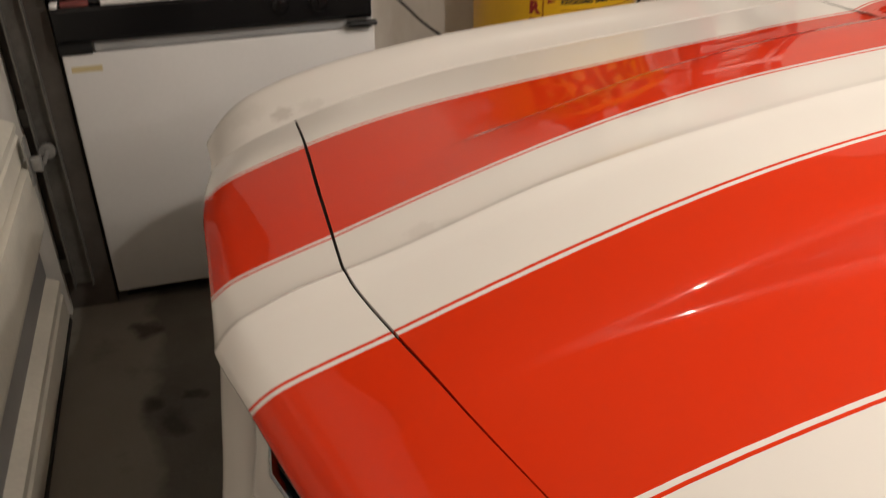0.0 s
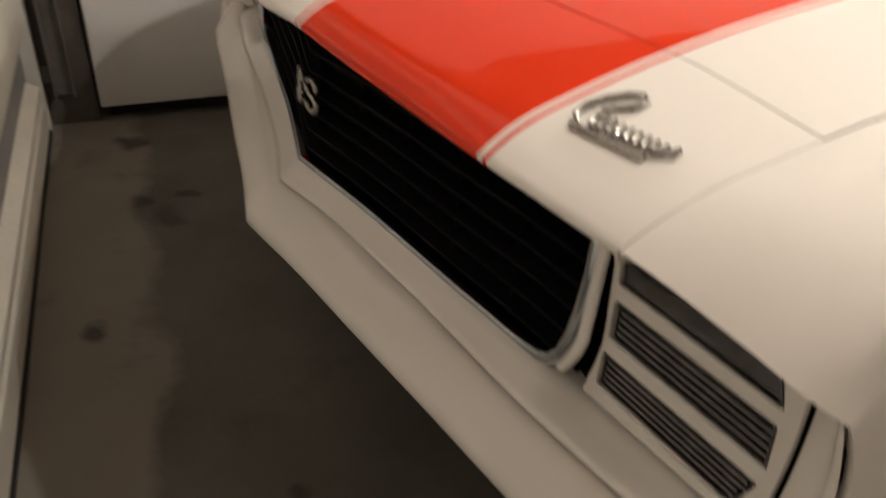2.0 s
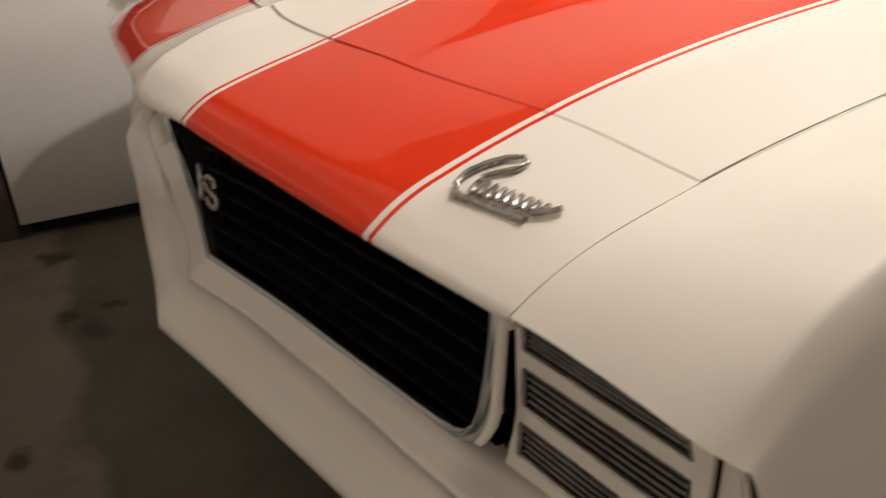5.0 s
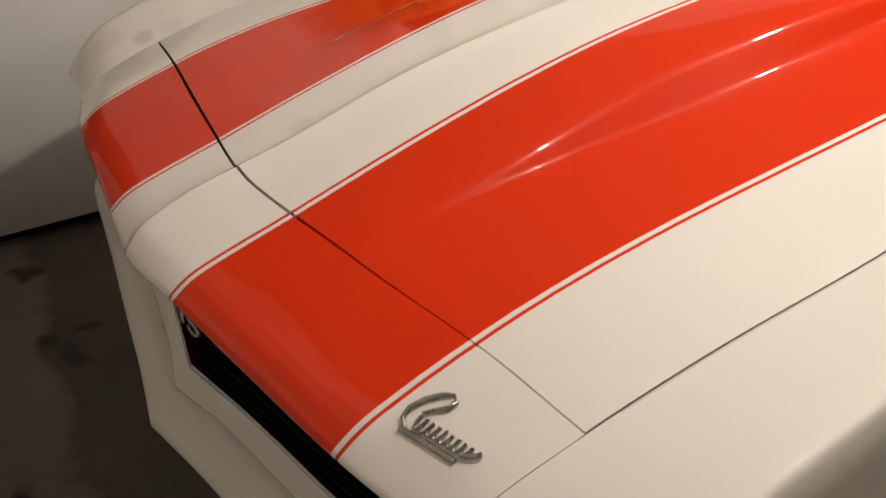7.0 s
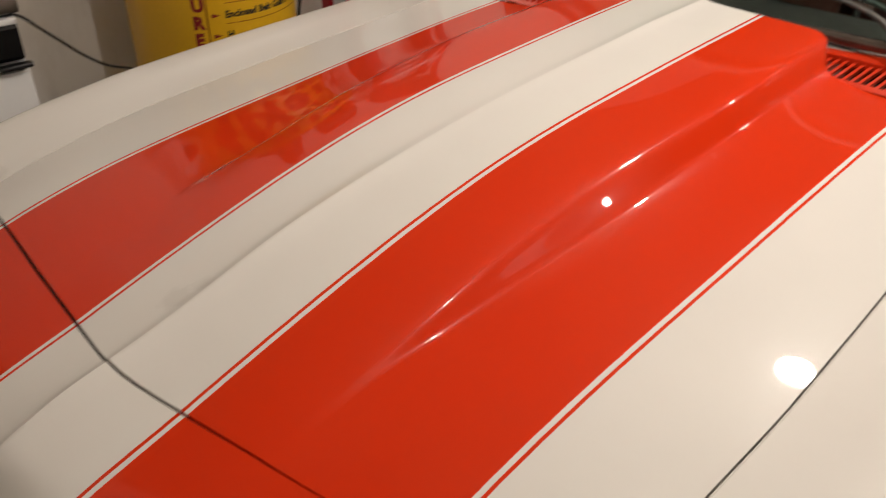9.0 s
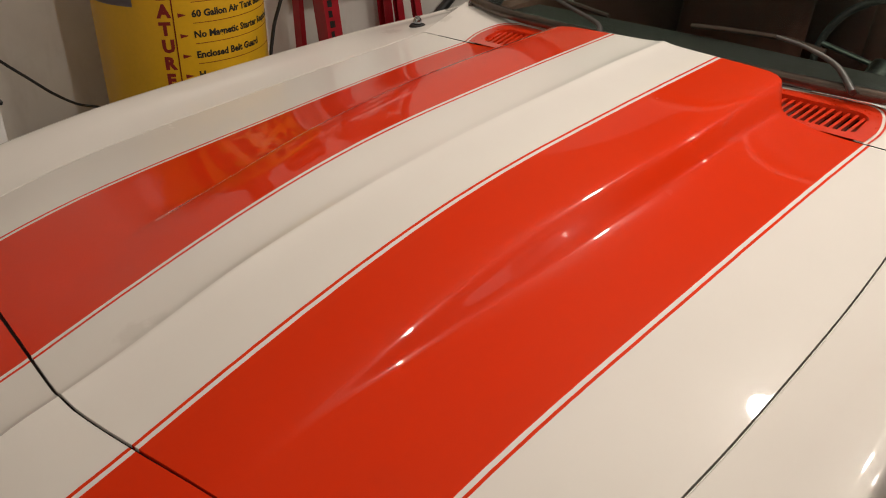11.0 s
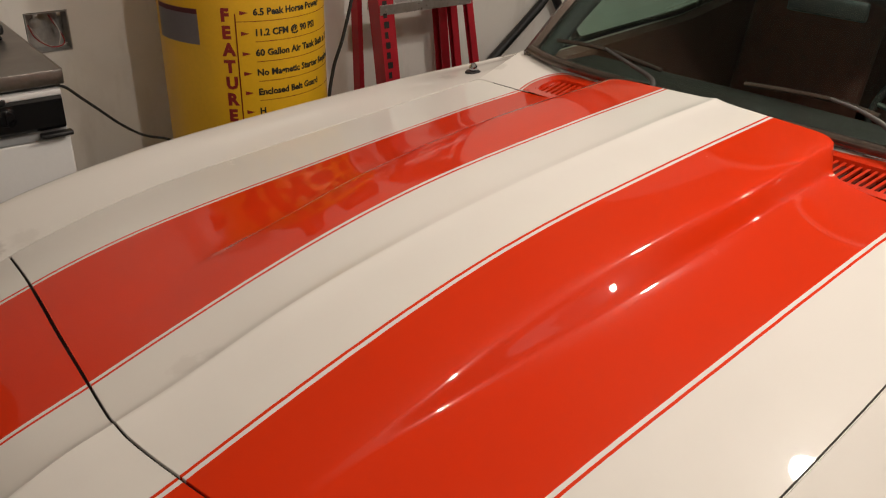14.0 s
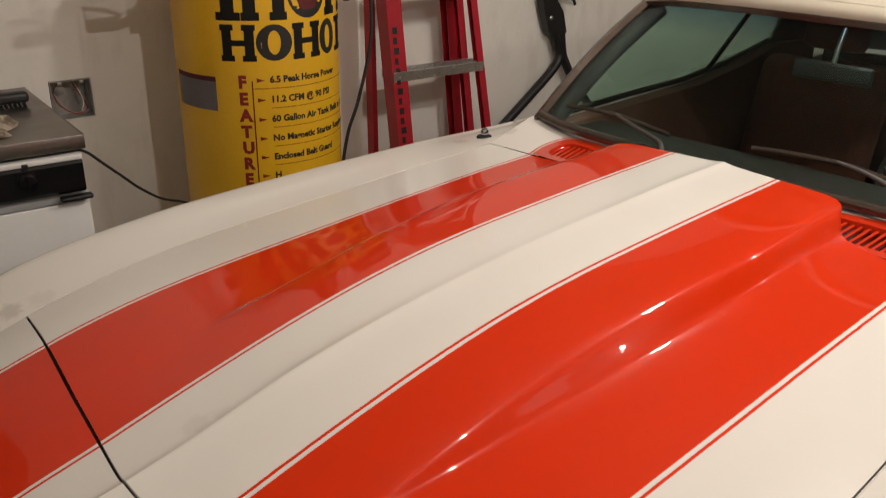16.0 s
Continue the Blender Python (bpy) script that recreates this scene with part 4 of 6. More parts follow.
def top_z(x, y, s=-1):
    y = abs(y)
    zr, zi = Z_RIDGE(x), Z_INNER(x)
    edge = max(0.0, min(1.0, (y - 0.40) / 0.27))
    edge = edge * edge * (3 - 2 * edge)
    fall = LIP_DROP(y) * max(0.0, 1 - (x - X_LIP(y)) / (0.05 + 0.06 * edge)) ** (2.2 + 0.4 * edge)
    zl = Z_LOW(x)
    if s > 0 and x < 1.0:
        # the right-hand crease fades out towards the nose
        k = min(1.0, (1.0 - x) / 0.35)
        plain_z = Z_UP(x) + (Z_OUTER(x) - Z_UP(x)) * (Y_LOW(x) - Y_UP(x)) / (0.540 - Y_UP(x))
        zl += (plain_z - zl) * k * k * (3 - 2 * k)
    f = pchip([0.0, 0.028, 0.137, Y_UP(x), Y_LOW(x), 0.540, Y_SEAM(x)], [zr, zi + 0.52 * (zr - zi), zi, Z_UP(x), zl, Z_OUTER(x), Z_SEAM(x)])
    w = (0.007 + 0.009 * max(0.0, min(1.0, (x - 0.75) / 0.4)) if s < 0 else 0.009) * min(1.0, max(0.0, (y - 0.012) / 0.06)) * min(1.0, 0.15 + max(0.0, Y_SEAM(x) - y) / 0.06)
    if w < 0.001:
        return f(y) - fall
    return sum(f(y + w * k / 4) * (5 - abs(k)) for k in range(-4, 5)) / 25 - fall


QS = sorted([k * 5 / 50 for k in range(51)] + [0.03, 0.06, 0.15])


def top_patch(bm, front, back, nx, gap0=0.0, gap1=0.0, flange=0.03, lip=False, q_max=5.0, side_gap=0.0022):
    """A panel of the upper body between two cross lines front(y) and back(y), with turned-down edges."""
    qs = [q for q in QS if q <= q_max]
    sides = [-q for q in qs[:0:-1]] + qs
    rows = []
    for i in range(nx + 1):
        f = i / nx
        row = []
        for q in sides:
            s, x = (1 if q >= 0 else -1), 1.0
            for _ in range(5):
                y = lateral(abs(q), x)
                if abs(q) >= q_max - 1e-6:
                    y -= side_gap
                # the seam before the hood closes up towards the left fender
                shut = 1 - 0.6 * max(0.0, min(1.0, (y - 0.15) / 0.3)) if s < 0 else 1.0
                x0, x1 = front(y) + gap0 * shut, back(y) - gap1 * shut
                x = x0 + (x1 - x0) * f
            row.append(Vector((x, s * y, top_z(x, y, s))))
        rows.append(row)
    # turned-down rim
    def drop(row, dx, dz):
        return [p + Vector((dx, 0, -dz)) for p in row]
    rim = flange
    rows2 = [drop(rows[0], 0.002, rim)] + ([drop(rows[0], 0.0, 0.003)] if not lip else []) + rows + [drop(rows[-1], 0.0, 0.003), drop(rows[-1], -0.002, rim)]
    if lip:
        rows2[0] = drop(rows[0], 0.035, 0.010)
        rows2.insert(1, drop(rows[0], 0.004, 0.009))
        rows2.insert(2, drop(rows[0], 0.0, 0.005))
    full = []
    for r in rows2:
        a, b = r[0], r[-1]
        full.append([a + Vector((0, 0.003, -rim)), a + Vector((0, 0, -0.003))] + r + [b + Vector((0, 0, -0.003)), b + Vector((0, -0.003, -rim))])
    grid(bm, full, flip=True)


def even(f, x0, x1, w=0.045):
    """The same curve, evened out over a short reach."""
    xs = np.arange(x0, x1, 0.004)
    ys = [sum(f(x + w * k / 4) * (5 - abs(k)) for k in range(-4, 5)) / 25 for x in xs]
    return lambda x: float(np.interp(x, xs, ys))


Z_INNER, Z_UP, Z_LOW, Z_OUTER, Z_SEAM, Z_RIDGE = [even(f, 0.1, 2.5) for f in (Z_INNER, Z_UP, Z_LOW, Z_OUTER, Z_SEAM, Z_RIDGE)]
Y_UP, Y_LOW = [even(f, 0.1, 2.5, 0.08) for f in (Y_UP, Y_LOW)]

car = thing("car", "white classic convertible with wide orange hood stripes, parked nose to door", "car")

def skewed(bm):
    """The old nose stands a centimetre further out on the car's right."""
    for v in bm.verts:
        k = max(0.0, min(1.0, (v.co.y - 0.05) / 0.45)) * max(0.0, min(1.0, (0.56 - v.co.x) / 0.17))
        v.co.x -= 0.013 * k * k * (3 - 2 * k)


bm = bmesh.new()
top_patch(bm, X_LIP, X_SEAM, 26, 0.0, 0.0022, flange=0.007, lip=True, side_gap=0.0002)
skewed(bm)
part("nose_panel", bm, M_STRIPE, car, "white nose panel with two orange stripes")

HOOD_END = pchip([0.0, 0.14, 0.28, 0.315, 0.335, 0.36, 0.40, 0.54, 0.70], [2.060, 2.060, 2.054, 2.035, 2.0, 1.965, 1.952, 1.947, 1.935])
bm = bmesh.new()
top_patch(bm, X_SEAM, HOOD_END, 96, 0.0024, 0.0)
part("hood", bm, M_STRIPE, car, "white hood with raised centre and orange stripes")

# near-black strip that paints the shade in the seam before the hood
bm = bmesh.new()
rows = [[], []]
for k in range(-60, 61):
    y = 0.705 * k / 60
    x = X_SEAM(abs(y))
    for row, d in zip(rows, (-0.004, 0.005)):
        row.append(Vector((x + d, y, top_z(x, abs(y)) - 0.0055)))
grid(bm, rows, flip=False)
part("seam_shade", bm, M_SHADE, car, smooth=False)

# ------------------------------------------------ fenders and sides
ARCH_F, ARCH_R, ARCH_Z, ARCH_W = 1.21, 3.95, 0.665, 0.385


def low_edge(x):
    z = 0.235 if x > 0.9 else 0.235 + 0.09 * min(1.0, (0.9 - x) / 0.45)
    for c in (ARCH_F, ARCH_R):
        d = abs(x - c) / ARCH_W
        if d < 1:
            z = max(z, ARCH_Z - 0.43 * (1 - (1 - d ** 2.6) ** (1 / 2.2)))
    return z


def side_section(x):
    """The body's right side at x, from the hood seam outwards and down."""
    ys, zs, zc, lo = Y_SEAM(min(x, 2.3)), Z_SEAM(min(x, 2.15)), Z_CREST(x), low_edge(x)
    rise = zc - 0.026 - zs
    pts = [(ys + 0.0008, zs)]
    for y, f in ((ys + 0.035, 0.15), (ys + 0.07, 0.40), (0.828, 0.74), (0.855, 0.93), (0.874, 1.0), (0.887, 0.96)):
        pts.append((y, zs + rise * f))
    pts += [(0.898, zs + rise - 0.020), (0.906, zs + rise - 0.052)]
    zr = zc - 0.096
    for f, y in ((0.14, 0.912), (0.30, 0.917), (0.45, 0.920), (0.62, 0.916), (0.80, 0.905), (1.0, 0.885)):
        pts.append((y, zr + (lo - zr) * f))
    pts.append((0.86, lo + 0.004))
    taper = 0.011 * max(0.0, min(1.0, (0.8 - x) / 0.4)) ** 1.4
    return [(y - taper * max(0.0, min(1.0, (y - 0.80) / 0.10)), z) for y, z in pts]


# plan and height of the fender's front lip across the car
LIP_X = pchip([0.685, 0.72, 0.755, 0.80, 0.825, 0.85, 0.87, 0.885, 0.897], [0.3735, 0.379, 0.383, 0.387, 0.389, 0.391, 0.396, 0.402, 0.411])
LIP_HEIGHT = pchip([0.685, 0.72, 0.755, 0.80, 0.825, 0.85, 0.87, 0.885, 0.897], [0.756, 0.7555, 0.754, 0.7525, 0.7515, 0.749, 0.746, 0.742, 0.737])
FRONT_Y = [0.685, 0.719, 0.754, 0.817, 0.845, 0.864, 0.877, 0.887, 0.895]
# below the lip the front edge runs down beside the headlight, a little differently on each side
FRONT_X = [LIP_X(y) for y in FRONT_Y] + [0.418, 0.424, 0.417, 0.395, 0.400, 0.42, 0.43]
FRONT_X_LEFT = FRONT_X[:9] + [0.4265, 0.416, 0.394, 0.395, 0.404, 0.42, 0.43]
LIP_Z = [LIP_HEIGHT(y) for y in FRONT_Y]


def side_panel(x_back, x_front=None, nx=60, near=False):
    bm = bmesh.new()
    n = len(FRONT_X)
    rows = []
    for i in range(nx + 1):
        f = i / nx
        f = f ** 1.9 if x_front is None else f
        row = []
        for k in range(n):
            a = (FRONT_X_LEFT if near else FRONT_X)[k] if x_front is None else x_front
            x = a + (x_back - a) * f
            y, z = side_section(x)[k]
            if x_front is None and k < 9:
                z -= (side_section(a)[k][1] - LIP_Z[k]) * max(0.0, 1 - (x - a) / 0.11) ** 2.6
            row.append(Vector((x, y, z)))
        # finer across: a smooth curve through the section
        cs = [pchip(list(range(n)), [p[j] for p in row]) for j in range(3)]
        row = [Vector([c(k / 3) for c in cs]) for k in range((n - 1) * 3 + 1)]
        if x_front is None:
            # the corner under the fender's front edge is set back as a panel of its own
            row = [p - Vector((0, 0.007, 0)) if 0.40 < p.z < 0.548 and p.x < 0.458 else p for p in row]
        rows.append(row)
    first, last = rows[0], rows[-1]
    def tucked(p, i, dx, dy, dz):
        k = max(0.0, min(1.0, (i - 15) / 9))
        return p + Vector((dx, -dy * k, -dz))
    rows = [[tucked(p, i, 0.012, 0.020, 0.005) for i, p in enumerate(first)], [tucked(p, i, 0.002, 0.003, 0.002) for i, p in enumerate(first)]] + rows + [[p + Vector((0.0, -0.02, -0.003)) for p in last]]
    rows = [[r[0] + Vector((0, 0.003, -0.005 - 0.025 * max(0.0, min(1.0, (r[0].x - 0.45) / 0.1)))), r[0] + Vector((0, 0, -0.003))] + r for r in rows]
    grid(bm, rows, flip=True)
    return bm


for side in ("right", "left"):
    b = side_panel(2.235, near=side == "left")
    if side == "right":
        skewed(b)
    if side == "left":
        flipped(b)
    fender = part("fender", b, M_WHITE, car)
    bm = bmesh.new()
    tube(bm, [(x, (Y_SEAM(x) + 0.0022) * (1 if side == "right" else -1), Z_SEAM(x) + 0.0004) for x in [0.60 + 1.33 * k / 40 for k in range(41)]], 0.0011, 6)
    part("seam_edge", bm, M_WHITE, fender)
    b = side_panel(3.42, 2.241, 30)
    if side == "left":
        flipped(b)
    door = part("door", b, M_WHITE, car)
    b = side_panel(4.86, 3.426, 40)
    if side == "left":
        flipped(b)
    part("quarter_panel", b, M_WHITE, car)
    s = 1 if side == "right" else -1
    bm = bmesh.new()
    box(bm, (3.18, 0.917 * s - 0.02, 0.84), (3.32, 0.917 * s + 0.012, 0.865), 0.008)
    part("door_handle", bm, M_CHROME, door, "chrome door handle")

# ------------------------------------------------ front end under the lip
GROOVE = pchip([0.0, 0.13, 0.26, 0.376, 0.50, 0.618, 0.70, 0.75, 0.78, 0.803, 0.822, 0.835], [0.270, 0.303, 0.324, 0.341, 0.355, 0.371, 0.386, 0.396, 0.404, 0.413, 0.427, 0.446])
BUMPER = pchip([0.0, 0.15, 0.30, 0.42, 0.52, 0.61, 0.70, 0.77, 0.83], [0.212, 0.242, 0.266, 0.286, 0.303, 0.317, 0.331, 0.341, 0.352])


def path_out(f, d, end=True):
    """The plan line of the front: (x, y, nx, ny) from centre to the wrapped end; d moves it back."""
    pts = [Vector((f(y) + d, y, 0)) for y in [0.83 * k / 14 for k in range(15)]]
    if end:
        e = pts[-1]
        pts += [e + Vector((0.014, 0.038, 0)), e + Vector((0.034, 0.066, 0)), e + Vector((0.058, 0.086, 0)), e + Vector((0.085, 0.098, 0)), e + Vector((0.112, 0.104, 0))]
    return pts


bm = bmesh.new()
sec = [(0.075, 0.408), (0.016, 0.420), (0.005, 0.428), (0.000, 0.438), (0.001, 0.448), (0.008, 0.459), (0.028, 0.4735), (0.046, 0.483), (0.058, 0.4865), (0.068, 0.4865), (0.0745, 0.484), (0.077, 0.462)]
half = path_out(BUMPER, 0.0)
rows = []
for i, p in enumerate(half):
    t = (half[min(i + 1, len(half) - 1)] - half[max(i - 1, 0)]).normalized() if i else Vector((0.16, 1, 0)).normalized()
    nrm = Vector((t.y, -t.x, 0))
    wrap = max(0, i - 14)
    k = (GROOVE(min(p.y, 0.79)) + 0.010 - BUMPER(min(p.y, 0.79))) / 0.077
    k *= (1.0, 1.05, 0.72, 0.44, 0.25, 0.16)[wrap]
    f = max(0.0, min(1.0, (p.y - 0.25) / 0.40))
    lift = 0.0095 * (1 - 0.4 * f * f * (3 - 2 * f))
    # the wrapped end is cut away from above in a curve
    rows.append([p + nrm * dx * k + Vector((0, 0, z + lift * max(0.0, min(1.0, (dx - 0.01) / 0.045)) - (z - 0.408) * (0.0, 0.0, 0.03, 0.09, 0.17, 0.26)[wrap])) for dx, z in sec])
rows[0] = [Vector((q.x, 0, q.z)) for q in rows[0]]
vs = grid(bm, rows, closed=True)
bm.faces.new(vs[-1])
mirrored(bm)
bmesh.ops.remove_doubles(bm, verts=bm.verts[:], dist=0.0004)
# the far end sits a little higher and closer in
for v in bm.verts:
    if v.co.y > 0.79:
        v.co.z += 0.030 * min(1.0, (v.co.y - 0.79) / 0.06) * max(0.0, (v.co.z - 0.408) / 0.078)
    if v.co.y > 0.83:
        v.co.y = 0.83 + (v.co.y - 0.83) * 0.74
part("front_bumper", bm, M_WHITE, car, "body-coloured front bumper bar")

# the filler panel between bumper and grille
GRILLE = pchip([0.0, 0.20, 0.36, 0.50, 0.57, 0.63], [0.302, 0.342, 0.367, 0.390, 0.398, 0.403])
DOOR_IN, DOOR_X, DOOR_LEAN = 0.6195, 0.425, 0.09       # the headlight door's inner edge, its place there, and how fast it falls back


def door_foot(y):
    """Height of the headlight door's lower edge."""
    return 0.5185 + 0.062 * max(0.0, y - 0.61)


bm = bmesh.new()
rows = []
for k in range(57):
    y = 0.835 * k / 56
    g = GROOVE(y)
    ease = max(0.0, min(1.0, (y - 0.555) / 0.05))
    ease = ease * ease * (3 - 2 * ease)
    under = DOOR_X + DOOR_LEAN * (y - 0.615) + 0.012
    b = max(GRILLE(min(y, 0.63)) * (1 - ease) + under * ease, g + 0.012)
    zt = 0.528 * (1 - ease) + (door_foot(y) - 0.005 - 0.008 * max(0.0, min(1.0, (y - 0.73) / 0.07))) * ease
    rows.append([Vector((g + 0.034, y, 0.40)), Vector((g + 0.030, y, 0.476)), Vector((g + 0.018, y, 0.492)), Vector((g + 0.006, y, 0.4975)), Vector((g + 0.001, y, 0.4990)), Vector((g, y, 0.5020)), Vector((g + 0.0025, y, 0.5060)), Vector((g + 0.007, y, 0.5080)), Vector((g + 0.007 + (b - g - 0.007) * 0.3, y, 0.5095 + 0.3 * (zt - 0.512))), Vector((g + 0.007 + (b - g - 0.007) * 0.6, y, 0.511 + 0.5 * (zt - 0.512))), Vector((b, y, zt)), Vector((b + 0.03, y, zt - 0.003))])
grid(bm, rows, flip=True)
mirrored(bm)
bmesh.ops.remove_doubles(bm, verts=bm.verts[:], dist=0.0004)
part("filler_panel", bm, M_WHITE, car, "white filler panel under the grille")

bm = bmesh.new()
rows = []
for k in range(31):
    y = 0.86 * k / 30
    g = BUMPER(y)
    rows.append([Vector((g + 0.09, y, 0.47)), Vector((g + 0.075, y, 0.42)), Vector((g + 0.09, y, 0.36)), Vector((g + 0.16, y, 0.30)), Vector((g + 0.22, y, 0.27))])
grid(bm, rows)
mirrored(bm)
part("valance", bm, M_WHITE, car, "white front valance under the bumper")

# grille
M_GRILLE = plain("grille_black", (0.0035, 0.0035, 0.004), 0.7, vary=0.2, gloss=0.12)
GR_END = 0.600


def grille_x(y, z):
    return GRILLE(abs(y)) + 0.085 * (z - 0.53) + 0.012


bm = bmesh.new()
ys = [GR_END * k / 24 for k in range(-24, 25)]
grid(bm, [[Vector((grille_x(y, z) + 0.03, y, z)) for y in ys] for z in (0.515, 0.65, 0.775)], flip=False)
grille = part("grille", bm, M_GRILLE, car, "deep black grille with thin horizontal bars")
for k in range(8):
    z = 0.548 + 0.030 * k
    bm = bmesh.new()
    rows = []
    for y in ys:
        x = grille_x(y, z)
        rows.append([Vector((x, y, z - 0.0020)), Vector((x, y, z + 0.0020)), Vector((x + 0.026, y, z + 0.0024)), Vector((x + 0.026, y, z - 0.0024))])
    grid(bm, rows, closed=True)
    part("grille_bar", bm, M_GRILLE, grille, smooth=False)
for k in range(-5, 6):
    y = 0.115 * k
    if abs(y) > GR_END - 0.02:
        continue
    bm = bmesh.new()
    rows = []
    for z in (0.53, 0.64, 0.77):
        x = grille_x(y, z) + 0.014
        rows.append([Vector((x, y - 0.0015, z)), Vector((x, y + 0.0015, z)), Vector((x + 0.024, y + 0.002, z)), Vector((x + 0.024, y - 0.002, z))])
    grid(bm, rows, closed=True)
    part("grille_upright", bm, M_GRILLE, grille, smooth=False)

# bright trim round the grille opening: thin along the bottom, broad up the ends
for s in (1, -1):
    bm = bmesh.new()
    pts = [(y, 0.5315, 0.0045) for y in [0.49 * k / 14 for k in range(15)]] + [(0.524, 0.533, 0.0055), (0.550, 0.5365, 0.0070), (0.570, 0.546, 0.0085), (0.584, 0.564, 0.0092), (0.592, 0.590, 0.0096), (0.5975, 0.63, 0.0096), (0.600, 0.67, 0.0090), (0.598, 0.72, 0.0086), (0.594, 0.765, 0.0085)]
    rows = []
    for i, (y, z, w) in enumerate(pts):
        a, b = pts[max(i - 1, 0)], pts[min(i + 1, len(pts) - 1)]
        t = Vector((0, b[0] - a[0], b[1] - a[1])).normalized()
        nrm = Vector((0, -t.z, t.y))
        x = GRILLE(min(y, 0.62)) + 0.085 * (z - 0.53) + 0.0
        c = Vector((x, y, z))
        arc = [c + nrm * w * math.cos(a) + Vector((0.003 - (0.003 + 0.45 * w) * math.sin(a), 0, 0)) for a in [math.pi * k / 8 for k in range(8, -1, -1)]]
        rows.append([arc[0] + Vector((0.02, 0, 0))] + arc + [arc[-1] + Vector((0.02, 0, 0))])
    rows = [[Vector((p.x, p.y * s, p.z)) for p in r] for r in rows]
    grid(bm, rows, flip=s < 0)
    part("grille_trim", bm, M_CHROME, car, "bright chrome grille trim")

# the badge in the grille: two small bright double curls
bm = bmesh.new()
for c in (-0.026, 0.022):
    curl = smooth_path([Vector((0, -p, q)) for p, q in ((0.013, 0.010), (0.008, 0.020), (-0.006, 0.022), (-0.015, 0.013), (-0.008, 0.003), (0.008, -0.003), (0.015, -0.013), (0.006, -0.022), (-0.008, -0.020), (-0.013, -0.010))])
    tube(bm, [Vector((grille_x(c + v.y, 0.64 + v.z) - 0.010, c + v.y, 0.640 + v.z)) for v in curl], 0.0044, 8)
part("grille_badge", bm, M_BADGE, car, "small curled chrome badge")

# headlight doors with three louvred slots
def rounded(corners, radii, n=5):
    """A closed outline with its corners rounded."""
    out = []
    for i, (c, r) in enumerate(zip(corners, radii)):
        c, p, q = Vector(c), Vector(corners[i - 1]), Vector(corners[(i + 1) % len(corners)])
        a, b = c + (p - c).normalized() * r, c + (q - c).normalized() * r
        for k in range(n + 1):
            t = k / n
            out.append(a * (1 - t) ** 2 + c * 2 * t * (1 - t) + b * t * t)
    return out


def headlight_door(s):
    def face(y, z, d=0.0):
        x = DOOR_X + DOOR_LEAN * (y - 0.615) - 0.045 * max(0, z - 0.66) + 0.25 * max(0.0, 0.56 - z) ** 1.5
        return Vector((x + d, s * y, z))

    outline = rounded([(DOOR_IN + 0.002, 0.760), (DOOR_IN, 0.585), (0.599, door_foot(0.60)), (0.829, door_foot(0.83)), (0.8395, 0.660), (0.8375, 0.760)], [0.002, 0.03, 0.004, 0.034, 0.06, 0.002])
    slots = [rounded([(0.6285, 0.708), (0.6295, 0.674), (0.8225, 0.676), (0.8145, 0.708)], [0.003] * 4),
             rounded([(0.6285, 0.655), (0.6275, 0.609), (0.8235, 0.612), (0.8215, 0.658)], [0.003] * 4),
             rounded([(0.6235, 0.589), (0.6205, 0.545), (0.8015, 0.5465), (0.8205, 0.592)], [0.003, 0.003, 0.016, 0.003])]
    bm = bmesh.new()
    for loop in [outline] + slots:
        vs = [bm.verts.new((0, p.x, p.y)) for p in loop]
        for i in range(len(vs)):
            bm.edges.new((vs[i - 1], vs[i]))
    bmesh.ops.triangle_fill(bm, edges=bm.edges[:], use_beauty=True)
    for v in bm.verts:
        v.co = face(v.co.y, v.co.z)
    bmesh.ops.recalc_face_normals(bm, faces=bm.faces[:])
    if sum(f.normal.x * f.calc_area() for f in bm.faces) > 0:
        bmesh.ops.reverse_faces(bm, faces=bm.faces[:])
    # rim turned back, with a small round at the edge
    grid(bm, [[face(p.x, p.y, d) for p in outline] for d in (0.0, 0.0008, 0.005)], closed=True, flip=s > 0)
    door = part("headlight_door", bm, M_WHITE, car, "white headlight door with three louvred slots", smooth=False)
    for loop in slots:
        mid = sum(loop, Vector((0, 0))) / len(loop)

        def inset(p, w):
            return Vector((p.x - math.copysign(w, p.x - mid.x), p.y - math.copysign(w, p.y - mid.y)))
        # plated rim: a thin raised bead, then a wall blackened as shade down to the louvres
        bm = bmesh.new()
        rings = [(-0.0008, 0.001), (-0.0008, -0.0012), (0.0006, -0.0022), (0.0020, -0.0012), (0.0024, 0.003)]
        grid(bm, [[face(*inset(p, w), d) for p in loop] for w, d in rings], closed=True, flip=s > 0)
        part("slot_frame", bm, M_OLDCHROME, door, "dull chrome slot frame")
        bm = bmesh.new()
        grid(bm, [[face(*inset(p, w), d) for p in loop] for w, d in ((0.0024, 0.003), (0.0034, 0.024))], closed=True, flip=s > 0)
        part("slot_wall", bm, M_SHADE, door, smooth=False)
        ys, zs = [p.x for p in loop], [p.y for p in loop]
        y0, y1, z0, z1 = min(ys) + 0.0035, max(ys) - 0.0035, min(zs) + 0.003, max(zs) - 0.003
        n = 5
        for k in range(n):
            f = (k + 0.5) / n
            z, h = z0 + (z1 - z0) * f, (z1 - z0) / n
            # the slot's ends slant, so each louvre has its own length
            cut = [0.5 * (p.x + q.x) for p, q in zip(loop, loop[1:] + loop[:1]) if (p.y - z) * (q.y - z) <= 0]
            a, b = max(y0, min(cut) + 0.004), min(y1, max(cut) - 0.004)
            bm = bmesh.new()
